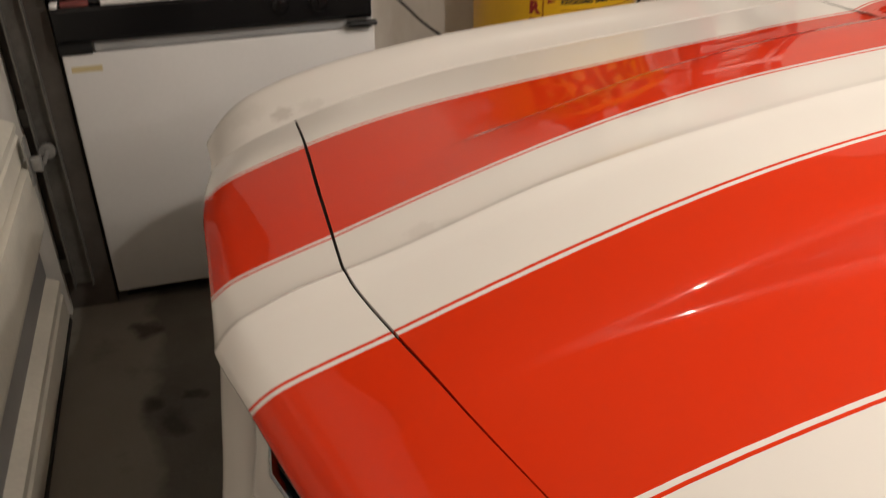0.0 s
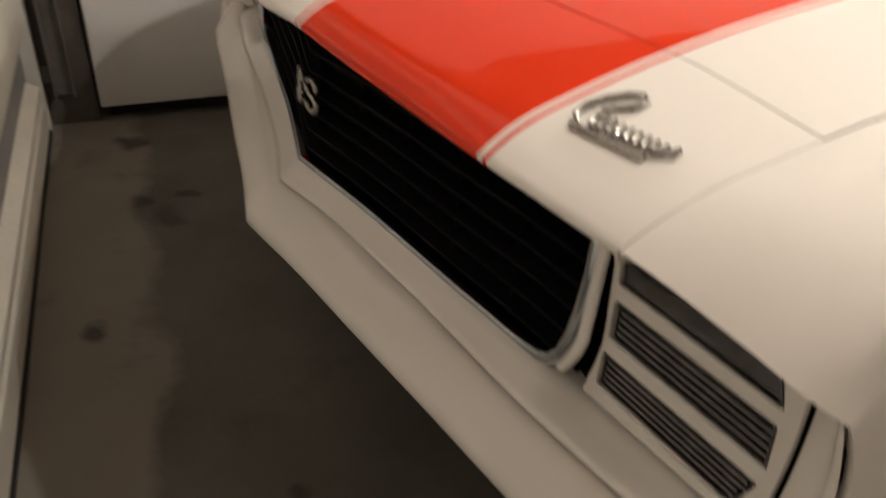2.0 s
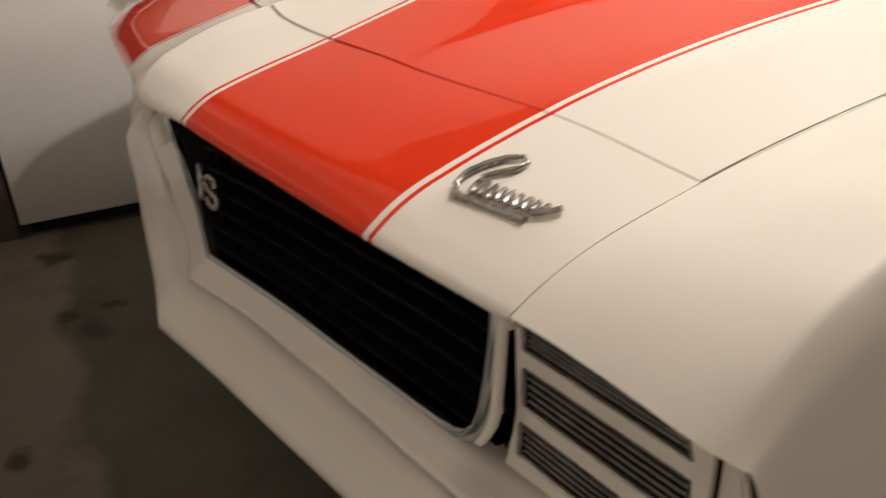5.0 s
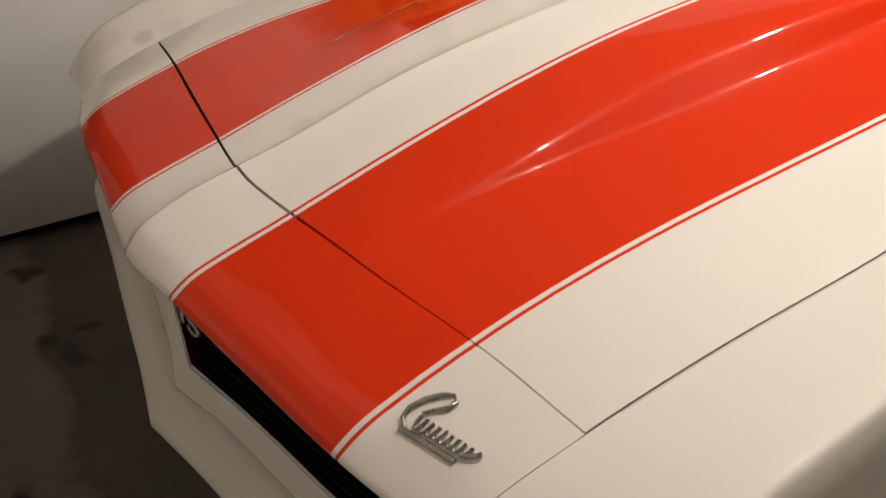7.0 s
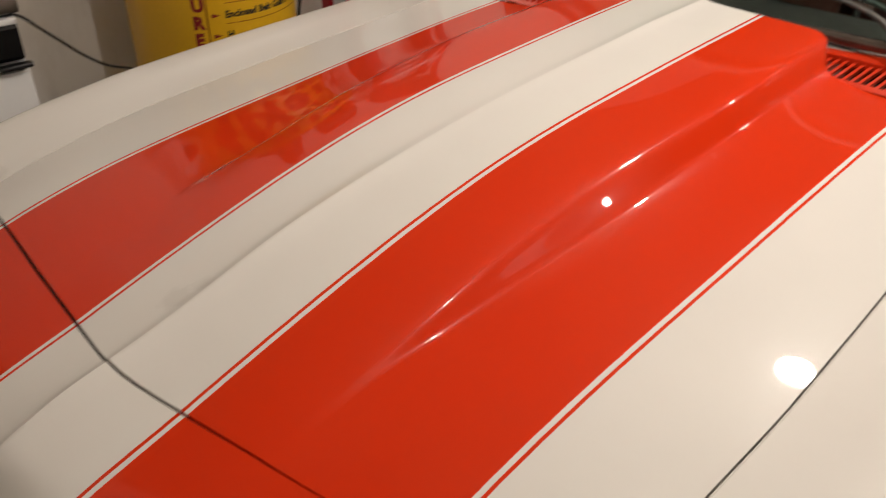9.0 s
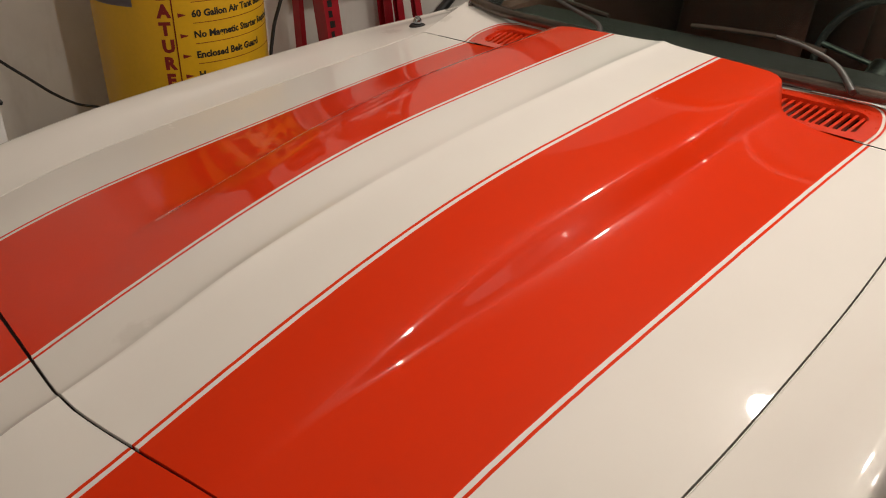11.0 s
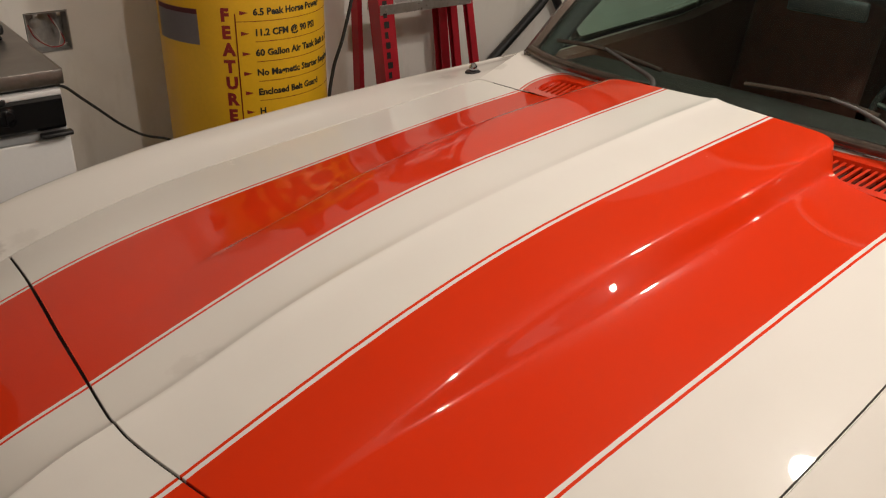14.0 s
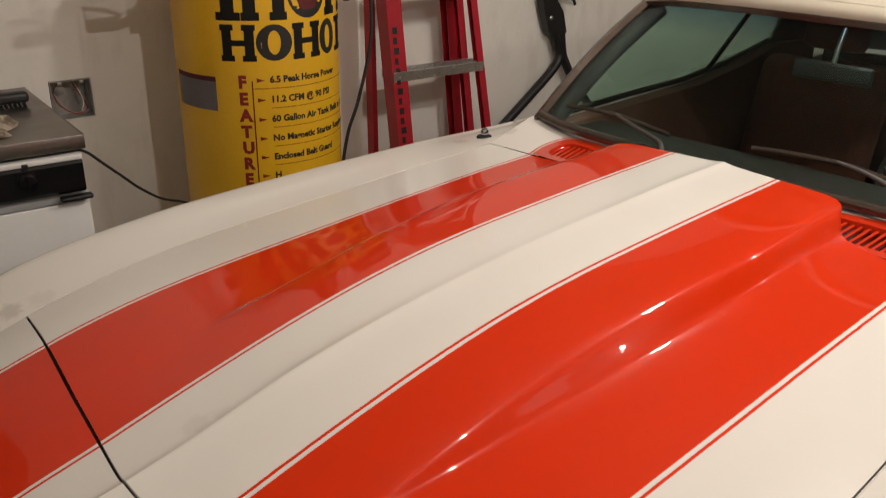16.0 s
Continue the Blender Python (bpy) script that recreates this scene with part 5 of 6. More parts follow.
            prof = [(0.0035, -0.10), (0.0028, 0.05), (0.0036, 0.20), (0.011, 0.34), (0.0115, 0.22), (0.006, -0.06)]
            vs = grid(bm, [[face(y, z + h * q + 0.014 * (y - a), d) for d, q in prof] for y in (a, 0.5 * (a + b), b)], closed=True, flip=s < 0)
            bm.faces.new(vs[0])
            bm.faces.new(vs[-1])
            part("louvre", bm, M_LOUVRE, door, smooth=False)
        # black sheet in place of the shade behind the louvres
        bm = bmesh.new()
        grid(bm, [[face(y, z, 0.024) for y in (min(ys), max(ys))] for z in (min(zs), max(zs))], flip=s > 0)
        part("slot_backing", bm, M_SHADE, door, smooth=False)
    # flat end panel between the grille trim and the headlight door
    bm = bmesh.new()
    rows = []
    for z in (0.546, 0.552, 0.562, 0.58, 0.60, 0.63, 0.66, 0.70, 0.74, 0.765):
        k = max(0.0, (0.605 - z) / 0.06) ** 1.7 * 0.024
        e = 0.085 * (z - 0.53)
        rows.append([Vector((0.412 + e, s * (0.600 - k), z)), Vector((0.399 + e, s * (0.605 - k), z)), Vector((0.398 + e, s * (0.608 - k), z)), Vector((0.399 + e, s * (0.6165 - 1.1 * k), z)), Vector((0.4005 + e, s * (0.618 - 1.1 * k), z)), Vector((0.404 + e, s * (0.618 - 1.1 * k), z))])
    grid(bm, rows, flip=s > 0)
    part("grille_end_panel", bm, M_WHITE, car)
    # near-black box that stands for the shade behind the door
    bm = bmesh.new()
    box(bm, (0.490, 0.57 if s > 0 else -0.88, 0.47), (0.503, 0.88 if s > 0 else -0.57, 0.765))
    part("pocket_shade", bm, M_SHADE, car, smooth=False)


# front edge of the fender beside the headlight, from the lip down
EDGE_Y = pchip([-0.752, -0.742, -0.735, -0.70, -0.665, -0.605, -0.55, -0.512], [0.872, 0.887, 0.894, 0.898, 0.901, 0.9065, 0.9085, 0.888])


def edge_x(z, left):
    if left:
        return pchip([-0.752, -0.737, -0.70, -0.665, -0.605, -0.545, -0.512], [0.396, 0.411, 0.420, 0.4245, 0.416, 0.397, 0.397])(-z)
    return pchip([-0.752, -0.737, -0.70, -0.665, -0.605, -0.545, -0.512], [0.396, 0.411, 0.4155, 0.418, 0.4235, 0.415, 0.405])(-z)


MARK_Z = 0.506
for s in (1, -1):
    headlight_door(s)
    # fender extension: the dished band round the headlight door's outer side, ending in a tongue
    bm = bmesh.new()
    inner = [(0.8405, 0.7475), (0.8418, 0.730), (0.8428, 0.70), (0.8428, 0.66), (0.8412, 0.62), (0.8388, 0.59), (0.8360, 0.568), (0.8295, 0.552), (0.822, 0.543), (0.812, 0.5375), (0.806, 0.533)]
    low = [0.7425, 0.731, 0.709, 0.675, 0.638, 0.605, 0.578, 0.558, 0.540, 0.524, 0.512]
    rows = []
    for (y, z), ze in zip(inner, low):
        a = Vector((DOOR_X + DOOR_LEAN * (y - 0.615) + 0.004, y, z))
        b = Vector((edge_x(ze, s < 0) - 0.001, EDGE_Y(-ze) - 0.0050, ze))
        rows.append([a + Vector((0.006, 0.003, 0)), a + Vector((0.002, 0.0005, 0)), a, a.lerp(b, 0.12) + Vector((-0.0015, 0, 0)), a.lerp(b, 0.45) + Vector((0.004, 0, 0)), a.lerp(b, 0.62) + Vector((0.004, 0, 0)), a.lerp(b, 0.72) + Vector((0.001, 0, 0)), a.lerp(b, 0.95) + Vector((-0.002, 0, 0)), b, b + Vector((0.006, -0.004, 0))])
    tip = rows[-1]
    rows.append([p + Vector((0.006, -0.002, -0.016)) for p in tip])
    width = len(rows[0])
    fine = [smooth_path([r[j] for r in rows[:-1]], 3) + [rows[-1][j]] for j in range(width)]
    rows = [[Vector((fine[j][i].x, fine[j][i].y * s, fine[j][i].z)) for j in range(width)] for i in range(len(fine[0]))]
    grid(bm, rows, flip=s < 0)
    skewed(bm)
    part("fender_extension", bm, M_WHITE, car, "white dished bezel beside the headlight door")
    # near-black strip put in as shade in the gap behind its outer edge
    bm = bmesh.new()
    rows = []
    for k in range(13):
        z = 0.752 - 0.0155 * k
        b = Vector((edge_x(z, s < 0), EDGE_Y(-z), z))
        rows.append([b + Vector((0.010, -0.014, 0)), b + Vector((0.009, -0.006, 0)), b + Vector((0.020, -0.007, 0))])
    grid(bm, [[Vector((p.x, p.y * s, p.z)) for p in r] for r in rows], flip=s < 0)
    skewed(bm)
    part("gap_shade", bm, M_SHADE, car, smooth=False)
    # side marker lamp, standing along the tapering fender
    m = pose(0.566, 0.9125, MARK_Z, 0, 7, 1.5)
    bm = bmesh.new()
    for lo, hi in (((0, -0.02, 0.0), (0.13, 0.006, 0.006)), ((0, -0.02, 0.028), (0.13, 0.006, 0.034)), ((0, -0.02, 0.006), (0.007, 0.006, 0.028)), ((0.123, -0.02, 0.006), (0.13, 0.006, 0.028)), ((0.007, -0.02, 0.0145), (0.123, 0.004, 0.0195))):
        box(bm, lo, hi, 0.002, m)
    if s < 0:
        flipped(bm)
    mk = part("side_marker", bm, M_CHROME, car, "chrome side marker lamp frame")
    bm = bmesh.new()
    box(bm, (0.007, -0.018, 0.006), (0.123, 0.001, 0.028), 0, m)
    if s < 0:
        flipped(bm)
    part("marker_lens", bm, M_LENS, mk, "amber lens")

# dark filling added under the panels as painted shade, so that the gaps read black
bm = bmesh.new()
rows = []
for i in range(20):
    x = 0.47 + (2.0 - 0.47) * i / 19
    rows.append([Vector((x, y, top_z(x, min(abs(y), 0.70)) - 0.045)) for y in [0.80 * k / 12 for k in range(-12, 13)]])
grid(bm, rows)
part("gap_liner", bm, M_SHADE, car, smooth=False)
bm = bmesh.new()
box(bm, (0.50, -0.80, 0.30), (2.0, 0.80, 0.70), 0.02)
part("gap_filling", bm, M_SHADE, car, smooth=False)

# script badge on the nose panel: a plain bright swoosh over a slanted ribbon of bumps
bm = bmesh.new()


def on_nose(x, y, h=0.004):
    return Vector((x, y, top_z(x, y) + h))


def badge_point(a, b, h=0.004):
    """a along the badge (0..1) away from the centre line, b across it towards the rear."""
    o, ea, eb = Vector((0.407, -0.549)), Vector((0.031, -0.094)), Vector((0.042, 0.004))
    q = o + ea * a + eb * b
    return on_nose(q.x, q.y, h)


tube(bm, [badge_point(a, b) for a, b in [(0.12, -0.15), (0.0, 0.05), (-0.03, 0.4), (0.03, 0.8), (0.14, 1.15), (0.26, 1.3), (0.36, 1.15), (0.34, 0.9), (0.22, 0.65), (0.14, 0.42)]], [0.0022, 0.0030, 0.0034, 0.0034, 0.0030, 0.0023, 0.0026, 0.0030, 0.0026, 0.0022], 8)
tube(bm, [badge_point(0.06 + 0.80 * k / 10, -0.18, 0.002) for k in range(11)], 0.0042, 8)
pts = []
for k in range(91):
    f = k / 90
    pts.append(badge_point(0.14 + 0.80 * f + 0.02 * math.cos(f * 2 * math.pi * 8.5), 0.17 + 0.21 * math.sin(f * 2 * math.pi * 8.5) * (1 - 0.25 * f), 0.003))
tube(bm, pts, 0.0023, 6)
tube(bm, [badge_point(a, b, 0.005) for a, b in [(0.86, -0.02), (0.94, 0.06), (1.02, 0.18), (1.05, 0.30)]], 0.003, 8)
part("script_badge", bm, M_BADGE, car, "chrome script badge as a wavy ribbon")
# ------------------------------------------------ cowl, vents, windscreen
WS_BASE = pchip([0.0, 0.35, 0.60, 0.68, 0.74], [2.125, 2.125, 2.120, 2.125, 2.15])


def cowl_z(x, y):
    y = abs(y)
    a = top_z(1.945, y) if y > 0.42 else 0.944
    b = 0.968 + 0.026 * max(0.0, (y - 0.50) / 0.18) ** 1.3
    return a + (b - a) * max(0.0, min(1.0, (x - 1.935) / 0.19))


def smooth_loop(points, ends=False):
    """The outline with two corners cut finer; ends leaves out the straight closing sides."""
    pts = smooth_path([(x, y, 0) for x, y in points[1:-1]], 3)
    mid = [(p.x, p.y) for p in pts]
    return mid if ends else [points[0]] + mid + [points[-1]]


VX0, VX1, VY0, VY1 = 1.972, 2.077, 0.27, 0.522
VENT_HOLE = [(VX0, VY0 + 0.004), (VX0, 0.494), (VX0 + 0.010, 0.511), (VX0 + 0.028, 0.519), (2.044, 0.517), (2.064, 0.507), (2.0755, 0.488), (2.0755, VY0 + 0.004)]
SURROUND = [(1.9485, VY0), (1.9485, 0.5430), (1.995, 0.5500), (2.038, 0.5460), (2.081, 0.5325), (2.107, 0.511), (2.1175, 0.478), (2.115, 0.43), (2.107, 0.36), (2.098, VY0)]
for s in (1, -1):
    def cow(x, y, d=0.0):
        return Vector((x, s * y, cowl_z(x, y) - d))

    def strip(ya, yb, xa, xb, n=8, m=6):
        """A piece of the cowl between the hood's rear edge or xa and the windscreen or xb."""
        bm = bmesh.new()
        rows = []
        for i in range(m + 1):
            row = []
            for k in range(n + 1):
                y = ya + (yb - ya) * k / n
                a = HOOD_END(y) + 0.0004 if xa is None else xa
                b = WS_BASE(y) + 0.02 if xb is None else xb
                row.append(cow(a + (b - a) * i / m, y))
            rows.append(row)
        grid(bm, rows, flip=s < 0)
        part("cowl_panel", bm, M_WHITE, car)
    for span in ((0.20, VY1, VX1, None), (VY1, 0.703, None, None)):
        strip(*span)
    # orange field round the vent's opening, with a fine orange line beyond it
    bm = bmesh.new()
    for loop in (SURROUND, VENT_HOLE):
        vs = [bm.verts.new((x, y, 0)) for x, y in smooth_loop(loop)]
        for i in range(len(vs)):
            bm.edges.new((vs[i - 1], vs[i]))
    bmesh.ops.triangle_fill(bm, edges=bm.edges[:], use_beauty=True)
    for v in bm.verts:
        v.co = cow(v.co.x, v.co.y, -0.0022)
    for f in bm.faces:
        f.normal_update()
        if f.normal.z < 0:
            f.normal_flip()
    hole = smooth_loop(VENT_HOLE)
    grid(bm, [[cow(x, y, d) for x, y in hole] for d in (-0.0022, 0.016)], closed=True, flip=s > 0)
    vent = part("cowl_vent", bm, M_ORANGE, car, "orange cowl vent with slats", smooth=False)
    bm = bmesh.new()
    edge = [Vector((x, y, 0)) for x, y in smooth_loop(SURROUND, ends=True)]
    rows = []
    for i, p in enumerate(edge):
        t = (edge[min(i + 1, len(edge) - 1)] - edge[max(i - 1, 0)]).normalized()
        out = Vector((-t.y, t.x, 0))
        rows.append([cow((p + out * w).x, (p + out * w).y, -0.0015) for w in (0.0065, 0.0115)])
    grid(bm, rows, flip=s > 0)
    part("pin_line", bm, M_ORANGE, vent, smooth=False)
    for k in range(14):
        y = VY0 + 0.010 + (VY1 - VY0 - 0.016) * k / 13
        bm = bmesh.new()
        rows = []
        for x, dy in ((VX0 + 0.001, -0.004), (VX1 - 0.002, 0.006)):
            z = cowl_z(x, y) - 0.006
            q = min(y + dy, VY1 - 0.008)
            rows.append([Vector((x, s * (q - 0.0038), z)), Vector((x, s * (q + 0.0038), z)), Vector((x, s * (q + 0.0028), z - 0.010)), Vector((x, s * (q - 0.0028), z - 0.010))])
        vs = grid(bm, rows, closed=True, flip=s < 0)
        bm.faces.new(vs[0])
        bm.faces.new(vs[1])
        part("slat", bm, M_ORANGE, vent, smooth=False)
    # near-black sheet gives the vent its shaded depth
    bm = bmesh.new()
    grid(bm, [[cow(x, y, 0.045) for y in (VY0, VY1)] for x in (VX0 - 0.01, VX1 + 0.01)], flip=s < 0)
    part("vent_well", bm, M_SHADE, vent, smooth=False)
# near-black trough sheet, painting the shade under the raised hood's rear edge
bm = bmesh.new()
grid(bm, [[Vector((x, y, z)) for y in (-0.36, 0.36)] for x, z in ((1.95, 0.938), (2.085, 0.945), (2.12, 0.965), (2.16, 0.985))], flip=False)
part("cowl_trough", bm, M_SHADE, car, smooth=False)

GLASS_LO = [(2.135, 0.0, 0.985), (2.133, 0.30, 0.985), (2.130, 0.55, 0.992), (2.142, 0.672, 1.006)]
GLASS_HI = [(2.485, 0.0, 1.352), (2.485, 0.25, 1.351), (2.487, 0.45, 1.345), (2.495, 0.560, 1.334)]


def across(pts, n=24):
    right = smooth_path(pts, n // 3)
    return [Vector((p.x, -p.y, p.z)) for p in right[:0:-1]] + right


lo, hi = across(GLASS_LO), across(GLASS_HI)
bm = bmesh.new()
rows = [[a.lerp(b, f) + Vector((-0.02 * math.sin(math.pi * f), 0, 0.014 * math.sin(math.pi * f))) for a, b in zip(lo, hi)] for f in [k / 10 for k in range(11)]]
slab(bm, rows, (0.0045, 0, -0.003))
ws = part("windscreen", bm, M_SCREEN, car, "green-tinted windscreen")
ws.visible_shadow = False
# posts and lower moulding
for s in (1, -1):
    bm = bmesh.new()
    a, b = Vector(GLASS_LO[-1]), Vector(GLASS_HI[-1])
    path = [a + (b - a) * f + Vector((-0.02 * math.sin(math.pi * f), 0.004, 0.012 * math.sin(math.pi * f))) for f in [k / 12 for k in range(-1, 13)]]
    rows = []
    for p in path:
        rows.append([p + Vector((0.0, -0.016, 0.006)), p + Vector((-0.008, 0.0, 0.012)), p + Vector((0.004, 0.018, 0.010)), p + Vector((0.03, 0.024, -0.006)), p + Vector((0.04, 0.004, -0.02)), p + Vector((0.012, -0.016, -0.006))])
    rows = [[Vector((q.x, s * q.y, q.z)) for q in r] for r in rows]
    grid(bm, rows, closed=True, flip=s < 0)
    part("windscreen_post", bm, M_FRAME, car, "dark bronze windscreen post")
    bm = bmesh.new()
    tube(bm, [Vector((p.x + 0.038, s * (p.y - 0.022), p.z - 0.022)) for p in path], 0.027, 10)
    part("inner_post", bm, M_SHADE, car)
bm = bmesh.new()
tube(bm, [p + Vector((-0.014, 0, 0.002)) for p in lo], 0.0155, 10)
part("lower_moulding", bm, M_FRAME, car, "dark moulding under the windscreen")
bm = bmesh.new()
rows = [[p + Vector((dx, 0, dz)) for p in hi] for dx, dz in ((-0.014, -0.012), (-0.020, 0.004), (-0.008, 0.022), (0.02, 0.028), (0.05, 0.012), (0.02, -0.014))]
grid(bm, rows)
part("windscreen_header", bm, M_FRAME, car, "dark bronze windscreen header")
# soft top
TOP_Z = pchip([2.47, 2.50, 2.56, 2.75, 3.1, 3.5, 3.85, 4.05, 4.2], [1.385, 1.400, 1.415, 1.435, 1.445, 1.435, 1.36, 1.20, 1.02])
TOP_Y = pchip([2.47, 2.72, 3.1, 3.5, 3.85, 4.2], [0.572, 0.585, 0.592, 0.594, 0.60, 0.64])
bm = bmesh.new()
rows = []
for i in range(41):
    x = 2.470 + 1.73 * (i / 40) ** 1.1
    w, zt = TOP_Y(x), TOP_Z(x)
    row = []
    for k in range(-16, 17):
        f = k / 16
        ang = abs(f)
        y = w * math.copysign(math.sin(min(1.0, ang) * math.pi / 2) ** 0.85, f) if f else 0.0
        edge = 0.075 if x > 2.9 else 0.018 + 0.057 * (x - 2.47) / 0.43
        z = zt - 0.02 * (y / w) ** 2 - edge * max(0.0, (ang - 0.62) / 0.38) ** 2.6
        fore = 0.012 * (abs(y) / w) ** 3 if i == 0 else 0
        row.append(Vector((x + fore, y, z)))
    rows.append(row)
rows = [[p + Vector((0.002, 0, -0.032)) for p in rows[0]], [p + Vector((-0.006, 0, -0.02)) for p in rows[0]]] + rows
grid(bm, rows, flip=True)
part("soft_top", bm, M_TOP, car, "cream vinyl convertible top, raised")
bm = bmesh.new()
tube(bm, [p + Vector((-0.004, 0, -0.004)) for p in rows[3]], 0.004, 8)
part("front_welt", bm, M_TOP, car)
# inside lining, so that the cabin is dark
bm = bmesh.new()
rows = []
for i in range(20):
    x = 2.53 + 1.5 * i / 19
    w, zt = TOP_Y(x) - 0.02, TOP_Z(x) - 0.03
    rows.append([Vector((x, w * k / 8, zt - 0.02 * (k / 8) ** 2 - 0.07 * max(0, abs(k) / 8 - 0.6))) for k in range(-8, 9)])
grid(bm, rows)
part("headlining", bm, M_TRIM, car)
# side glass, the dark post between the panes, the rear quarters
for s in (1, -1):
    bm = bmesh.new()
    slab(bm, [[Vector((2.24, s * 0.70, 0.985)), Vector((2.68, s * 0.705, 0.992)), Vector((3.14, s * 0.705, 1.006))], [Vector((2.53, s * 0.57, 1.325)), Vector((2.93, s * 0.585, 1.345)), Vector((3.35, s * 0.59, 1.345))]], (0, -0.004 * s, 0))
    g = part("side_window", bm, M_GLASS, car, "green-tinted side window")
    g.visible_shadow = False
    bm = bmesh.new()
    slab(bm, [[Vector((3.16, s * 0.704, 1.008)), Vector((3.38, s * 0.70, 1.04)), Vector((3.60, s * 0.685, 1.085))], [Vector((3.37, s * 0.59, 1.345)), Vector((3.50, s * 0.592, 1.335)), Vector((3.64, s * 0.60, 1.31))]], (0, -0.004 * s, 0))
    g = part("quarter_window", bm, M_GLASS, car, "green-tinted quarter window")
    g.visible_shadow = False
    bm = bmesh.new()
    tube(bm, [(3.15, s * 0.704, 1.005), (3.36, s * 0.588, 1.35)], 0.011, 8)
    part("window_post", bm, M_BLACK, car)
    bm = bmesh.new()
    tube(bm, [(2.24, s * 0.710, 0.978), (2.6, s * 0.716, 0.986), (3.02, s * 0.716, 0.994), (3.34, s * 0.71, 1.028), (3.62, s * 0.695, 1.082)], 0.012, 8)
    part("window_seal", bm, M_BLACK, car)
    # soft-top quarter behind the glass, lined dark inside
    for d, mat, nm in ((0.0, M_TOP, "top_quarter"), (-0.012, M_TRIM, "quarter_lining")):
        bm = bmesh.new()
        grid(bm, [[Vector((3.60, s * (0.695 + d), 1.07)), Vector((3.85, s * (0.69 + d), 1.03)), Vector((4.18, s * (0.66 + d), 1.0))], [Vector((3.63, s * (0.625 + d), 1.32)), Vector((3.80, s * (0.62 + d), 1.30)), Vector((4.10, s * (0.64 + d), 1.10))]], flip=s > 0)
        part(nm, bm, mat, car)
    # inner door skin, rear quarter trim and sill
    bm = bmesh.new()
    prof = [(2.2, 0.40), (3.95, 0.40), (3.95, 1.06), (3.62, 1.075), (3.34, 1.022), (3.02, 0.985), (2.2, 0.965)]
    vs = grid(bm, [[Vector((x, s * y, z)) for x, z in prof] for y in (0.64, 0.70)], closed=True, flip=s < 0)
    bm.faces.new(vs[0])
    bm.faces.new(vs[1])
    part("door_card", bm, M_CARD, car, smooth=False)
    bm = bmesh.new()
    grid(bm, [[Vector((x, s * y, z + h)) for x, h in ((2.16, 0.0), (2.6, 0.008), (3.02, 0.018), (3.4, 0.06), (3.95, 0.09))] for y, z in ((0.70, 0.962), (0.74, 0.965), (0.80, 0.948), (0.83, 0.94))], flip=s > 0)
    part("belt_sill", bm, M_WHITE, car)

# wipers
OUT = Vector((-0.010, 0, 0.009))
for blade, arm in (([(2.158, 0.585, 1.040), (2.168, 0.48, 1.044), (2.168, 0.39, 1.043), (2.158, 0.22, 1.028)], [(2.165, 0.41, 1.044), (2.152, 0.33, 1.026), (2.138, 0.235, 1.003), (2.10, 0.20, 0.985)]),
                   ([(2.170, -0.02, 1.043), (2.176, -0.13, 1.050), (2.178, -0.25, 1.053), (2.168, -0.36, 1.045)], [(2.176, -0.24, 1.052), (2.168, -0.32, 1.042), (2.148, -0.40, 1.020), (2.10, -0.46, 0.985)])):
    bm = bmesh.new()
    pts = smooth_path(arm, 5)
    tube(bm, [p + OUT * 1.7 for p in pts], [0.004 + 0.005 * k / len(pts) for k in range(len(pts))], 8)
    w = part("wiper", bm, M_WIPER, car, "dull dark grey wiper arm and blade")
    bm = bmesh.new()
    tube(bm, [p + OUT * 1.1 for p in smooth_path(blade, 5)], 0.0065, 6)
    part("blade", bm, M_FRAME, w)

# cabin
bm = bmesh.new()
rows = [[Vector((x, y, z - 0.01 * abs(y))) for y in [0.66 * k / 8 for k in range(-8, 9)]] for x, z in ((2.12, 0.965), (2.25, 0.965), (2.42, 0.955), (2.50, 0.93), (2.53, 0.86), (2.52, 0.70))]
grid(bm, rows, flip=True)
part("dashboard", bm, M_TRIM, car, "dark brown dashboard")
bm = bmesh.new()
ring = [Vector((2.66 + 0.06 * math.sin(a), -0.36 + 0.185 * math.cos(a), 0.90 + 0.175 * math.sin(a))) for a in [2 * math.pi * k / 40 for k in range(41)]]
tube(bm, ring, 0.011, 10, caps=False)
wheel = part("steering_wheel", bm, M_TRIM, car)
bm = bmesh.new()
tube(bm, [(2.66, -0.36, 0.90), (2.50, -0.36, 0.84)], 0.03, 12)
for a in (0.2, math.pi - 0.2, 1.5 * math.pi):
    tube(bm, [(2.655, -0.36, 0.90), (2.66 + 0.06 * math.sin(a), -0.36 + 0.185 * math.cos(a), 0.90 + 0.175 * math.sin(a))], 0.008, 8)
part("spokes", bm, M_OLDCHROME, wheel)
bm = bmesh.new()
box(bm, (2.43, -0.18, 1.195), (2.45, 0.035, 1.245), 0.008)
part("rear_view_mirror", bm, M_BLACK, car, "dark interior mirror")
bm = bmesh.new()
tube(bm, [(2.445, -0.07, 1.235), (2.455, -0.07, 1.28), (2.48, -0.07, 1.33)], 0.007)
part("mirror_stem", bm, M_LOUVRE, car)
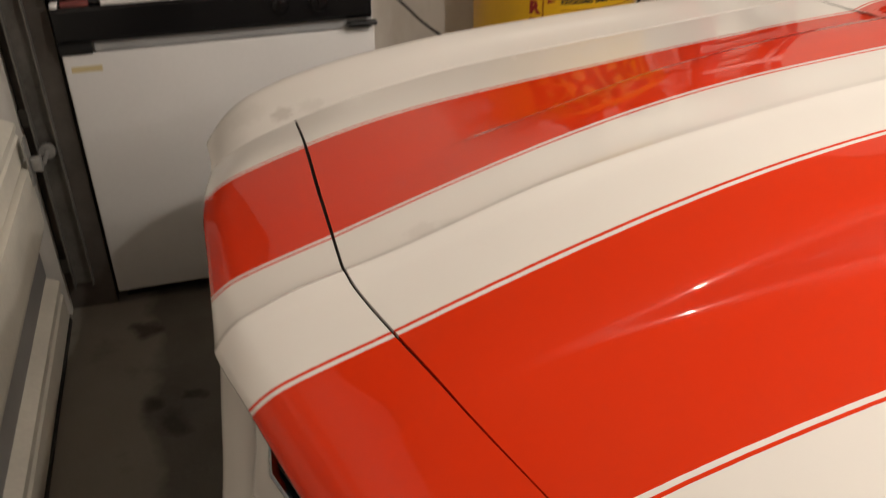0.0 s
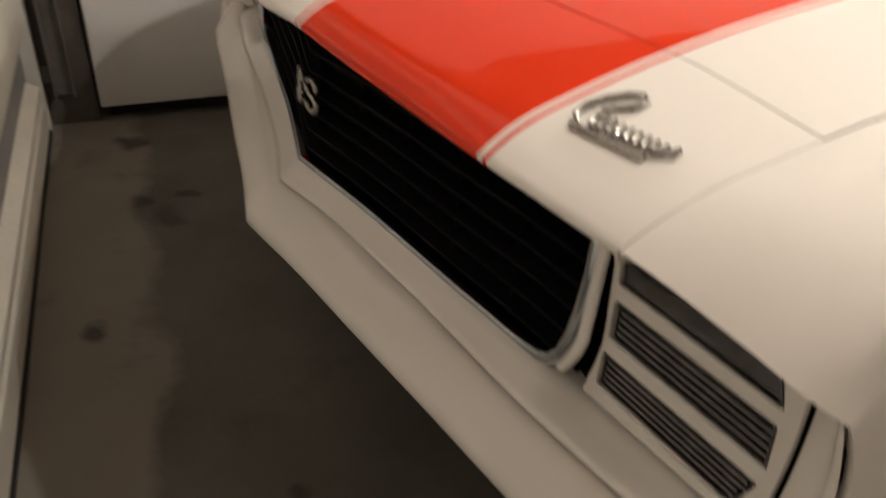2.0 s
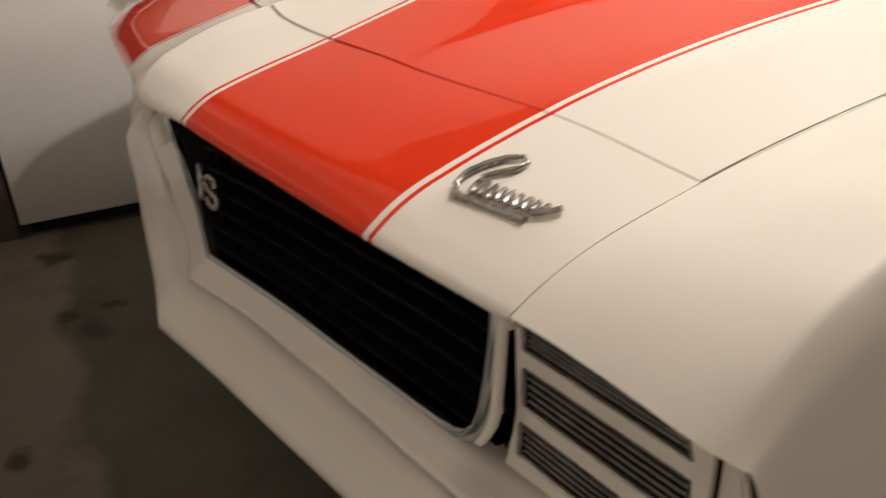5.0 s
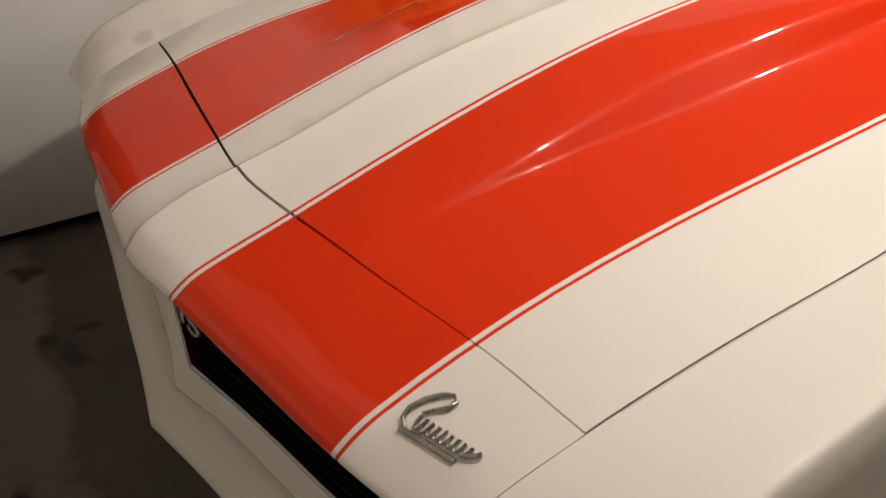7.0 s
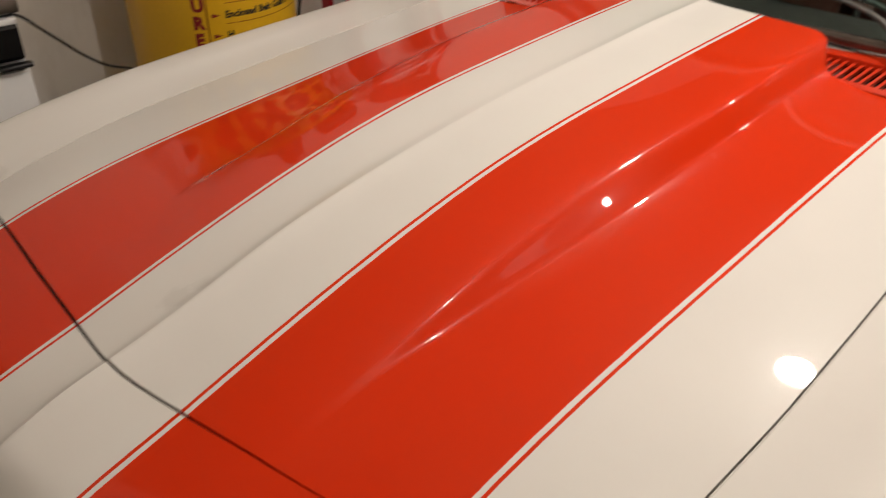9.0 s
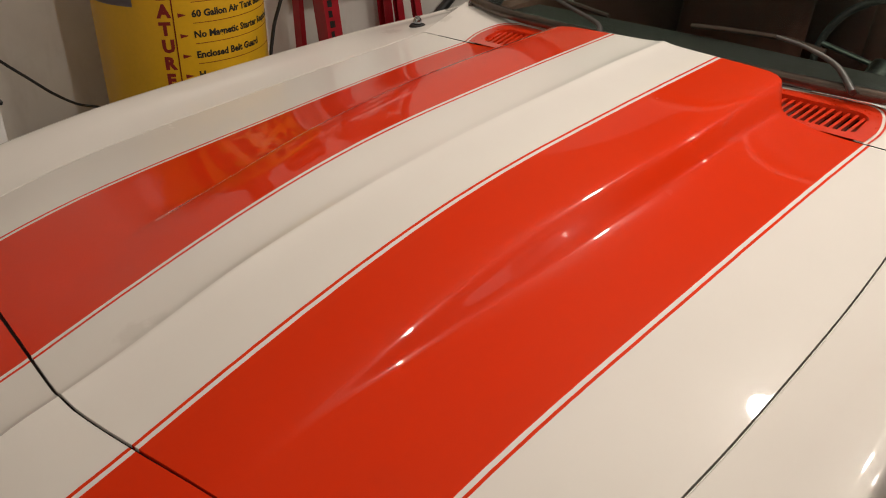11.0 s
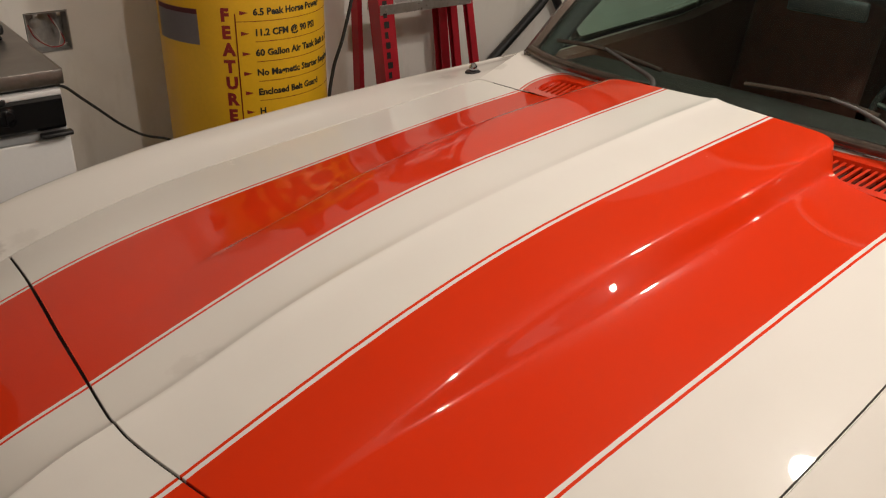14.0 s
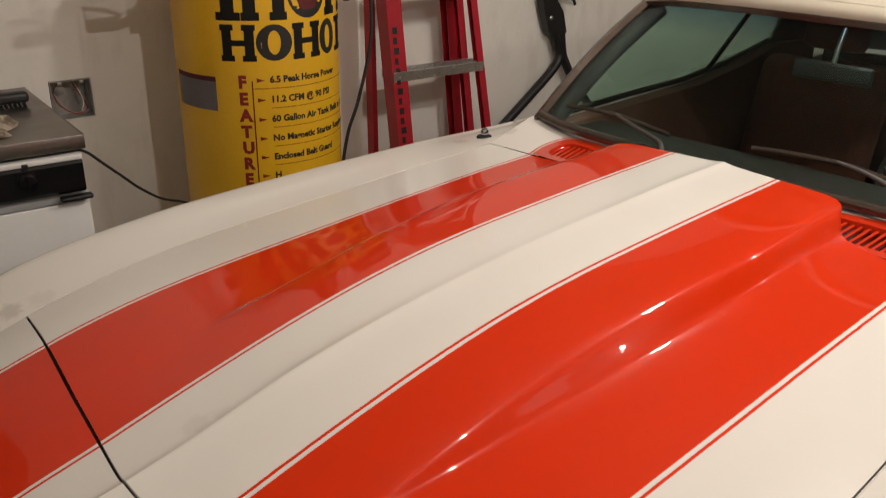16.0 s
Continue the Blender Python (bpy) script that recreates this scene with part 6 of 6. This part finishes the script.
for y in (0.36, -0.36):
    bm = bmesh.new()
    box(bm, (2.85, y - 0.25, 0.42), (3.35, y + 0.25, 0.58), 0.06, seg=4)
    seat = part("front_seat", bm, M_SEAT, car, "dark red cloth bucket seat")
    bm = bmesh.new()
    box(bm, (-0.07, -0.25, 0.0), (0.07, 0.25, 0.56), 0.06, pose(3.33, y, 0.52, 0, 14, 0), seg=4)
    part("backrest", bm, M_SEAT, seat)
    bm = bmesh.new()
    box(bm, (-0.045, -0.12, 0.60), (0.045, 0.12, 0.76), 0.035, pose(3.33, y, 0.52, 0, 14, 0), seg=4)
    part("headrest", bm, M_SEAT, seat)
bm = bmesh.new()
box(bm, (3.75, -0.6, 0.42), (4.05, 0.6, 0.98), 0.06, seg=3)
part("rear_seat", bm, M_SEAT, car)
bm = bmesh.new()
box(bm, (2.05, -0.70, 0.26), (4.3, 0.70, 0.42))
part("cabin_floor", bm, M_SHADE, car, smooth=False)
bm = bmesh.new()
box(bm, (2.0, -0.78, 0.42), (2.04, 0.78, 0.935))
part("firewall", bm, M_SHADE, car, smooth=False)
bm = bmesh.new()
box(bm, (4.1, -0.66, 0.42), (4.14, 0.66, 1.00))
part("rear_bulkhead", bm, M_SHADE, car, smooth=False)
# rear deck, tail and rear bumper
bm = bmesh.new()
rows = []
for i in range(13):
    x = 4.12 + 0.76 * i / 12
    rows.append([Vector((x + 0.02 * (1 - (k / 8) ** 2), 0.80 * k / 8, Z_CREST(x) + 0.012 * (1 - (k / 8) ** 2) - (0.03 * ((x - 4.75) / 0.13) ** 2 if x > 4.75 else 0))) for k in range(-8, 9)])
rows.append([p + Vector((0.035, 0, -0.10)) for p in rows[-1]])
rows.append([p + Vector((-0.01, 0, -0.30)) for p in rows[-1]])
rows.append([p + Vector((-0.08, 0, -0.20)) for p in rows[-1]])
grid(bm, rows, flip=True)
part("rear_deck", bm, M_WHITE, car)
bm = bmesh.new()
box(bm, (4.88, -0.90, 0.45), (4.96, 0.90, 0.54), 0.03, seg=3)
part("rear_bumper", bm, M_CHROME, car)
# antenna on the right fender
bm = bmesh.new()
ax_, ay_ = 1.985, 0.775
az_ = float(np.interp(ay_, [p[0] for p in side_section(ax_)[:6]], [p[1] for p in side_section(ax_)[:6]])) - 0.001
lathe(bm, [(0.024, -0.012), (0.026, 0.0), (0.022, 0.006), (0.0, 0.007)], 20, pose(ax_, ay_, az_))
ant = part("antenna", bm, M_RUBBER, car, "antenna base with a chrome nut, its mast drawn in")
bm = bmesh.new()
lathe(bm, [(0.011, 0.005), (0.013, 0.012), (0.012, 0.022), (0.006, 0.030), (0.0, 0.031)], 16, pose(ax_, ay_, az_))
part("antenna_nut", bm, M_CHROME, ant)

def wheel_at(x, s):
    m = pose(x, 0.80 * s, 0.325, 90 * s)
    bm = bmesh.new()
    lathe(bm, [(0.19, -0.10), (0.28, -0.11), (0.315, -0.095), (0.325, -0.05), (0.325, 0.05), (0.315, 0.095), (0.28, 0.11), (0.19, 0.10), (0.19, -0.10)], 48, m)
    w = part("wheel", bm, M_TYRE, car, "black tyre on a steel rim")
    bm = bmesh.new()
    lathe(bm, [(0.0, -0.02), (0.05, -0.03), (0.12, -0.005), (0.17, -0.05), (0.19, -0.095), (0.185, 0.0), (0.0, 0.0)], 32, m)
    part("rim", bm, M_ALU, w)


for x in (ARCH_F, ARCH_R):
    for s in (1, -1):
        wheel_at(x, s)
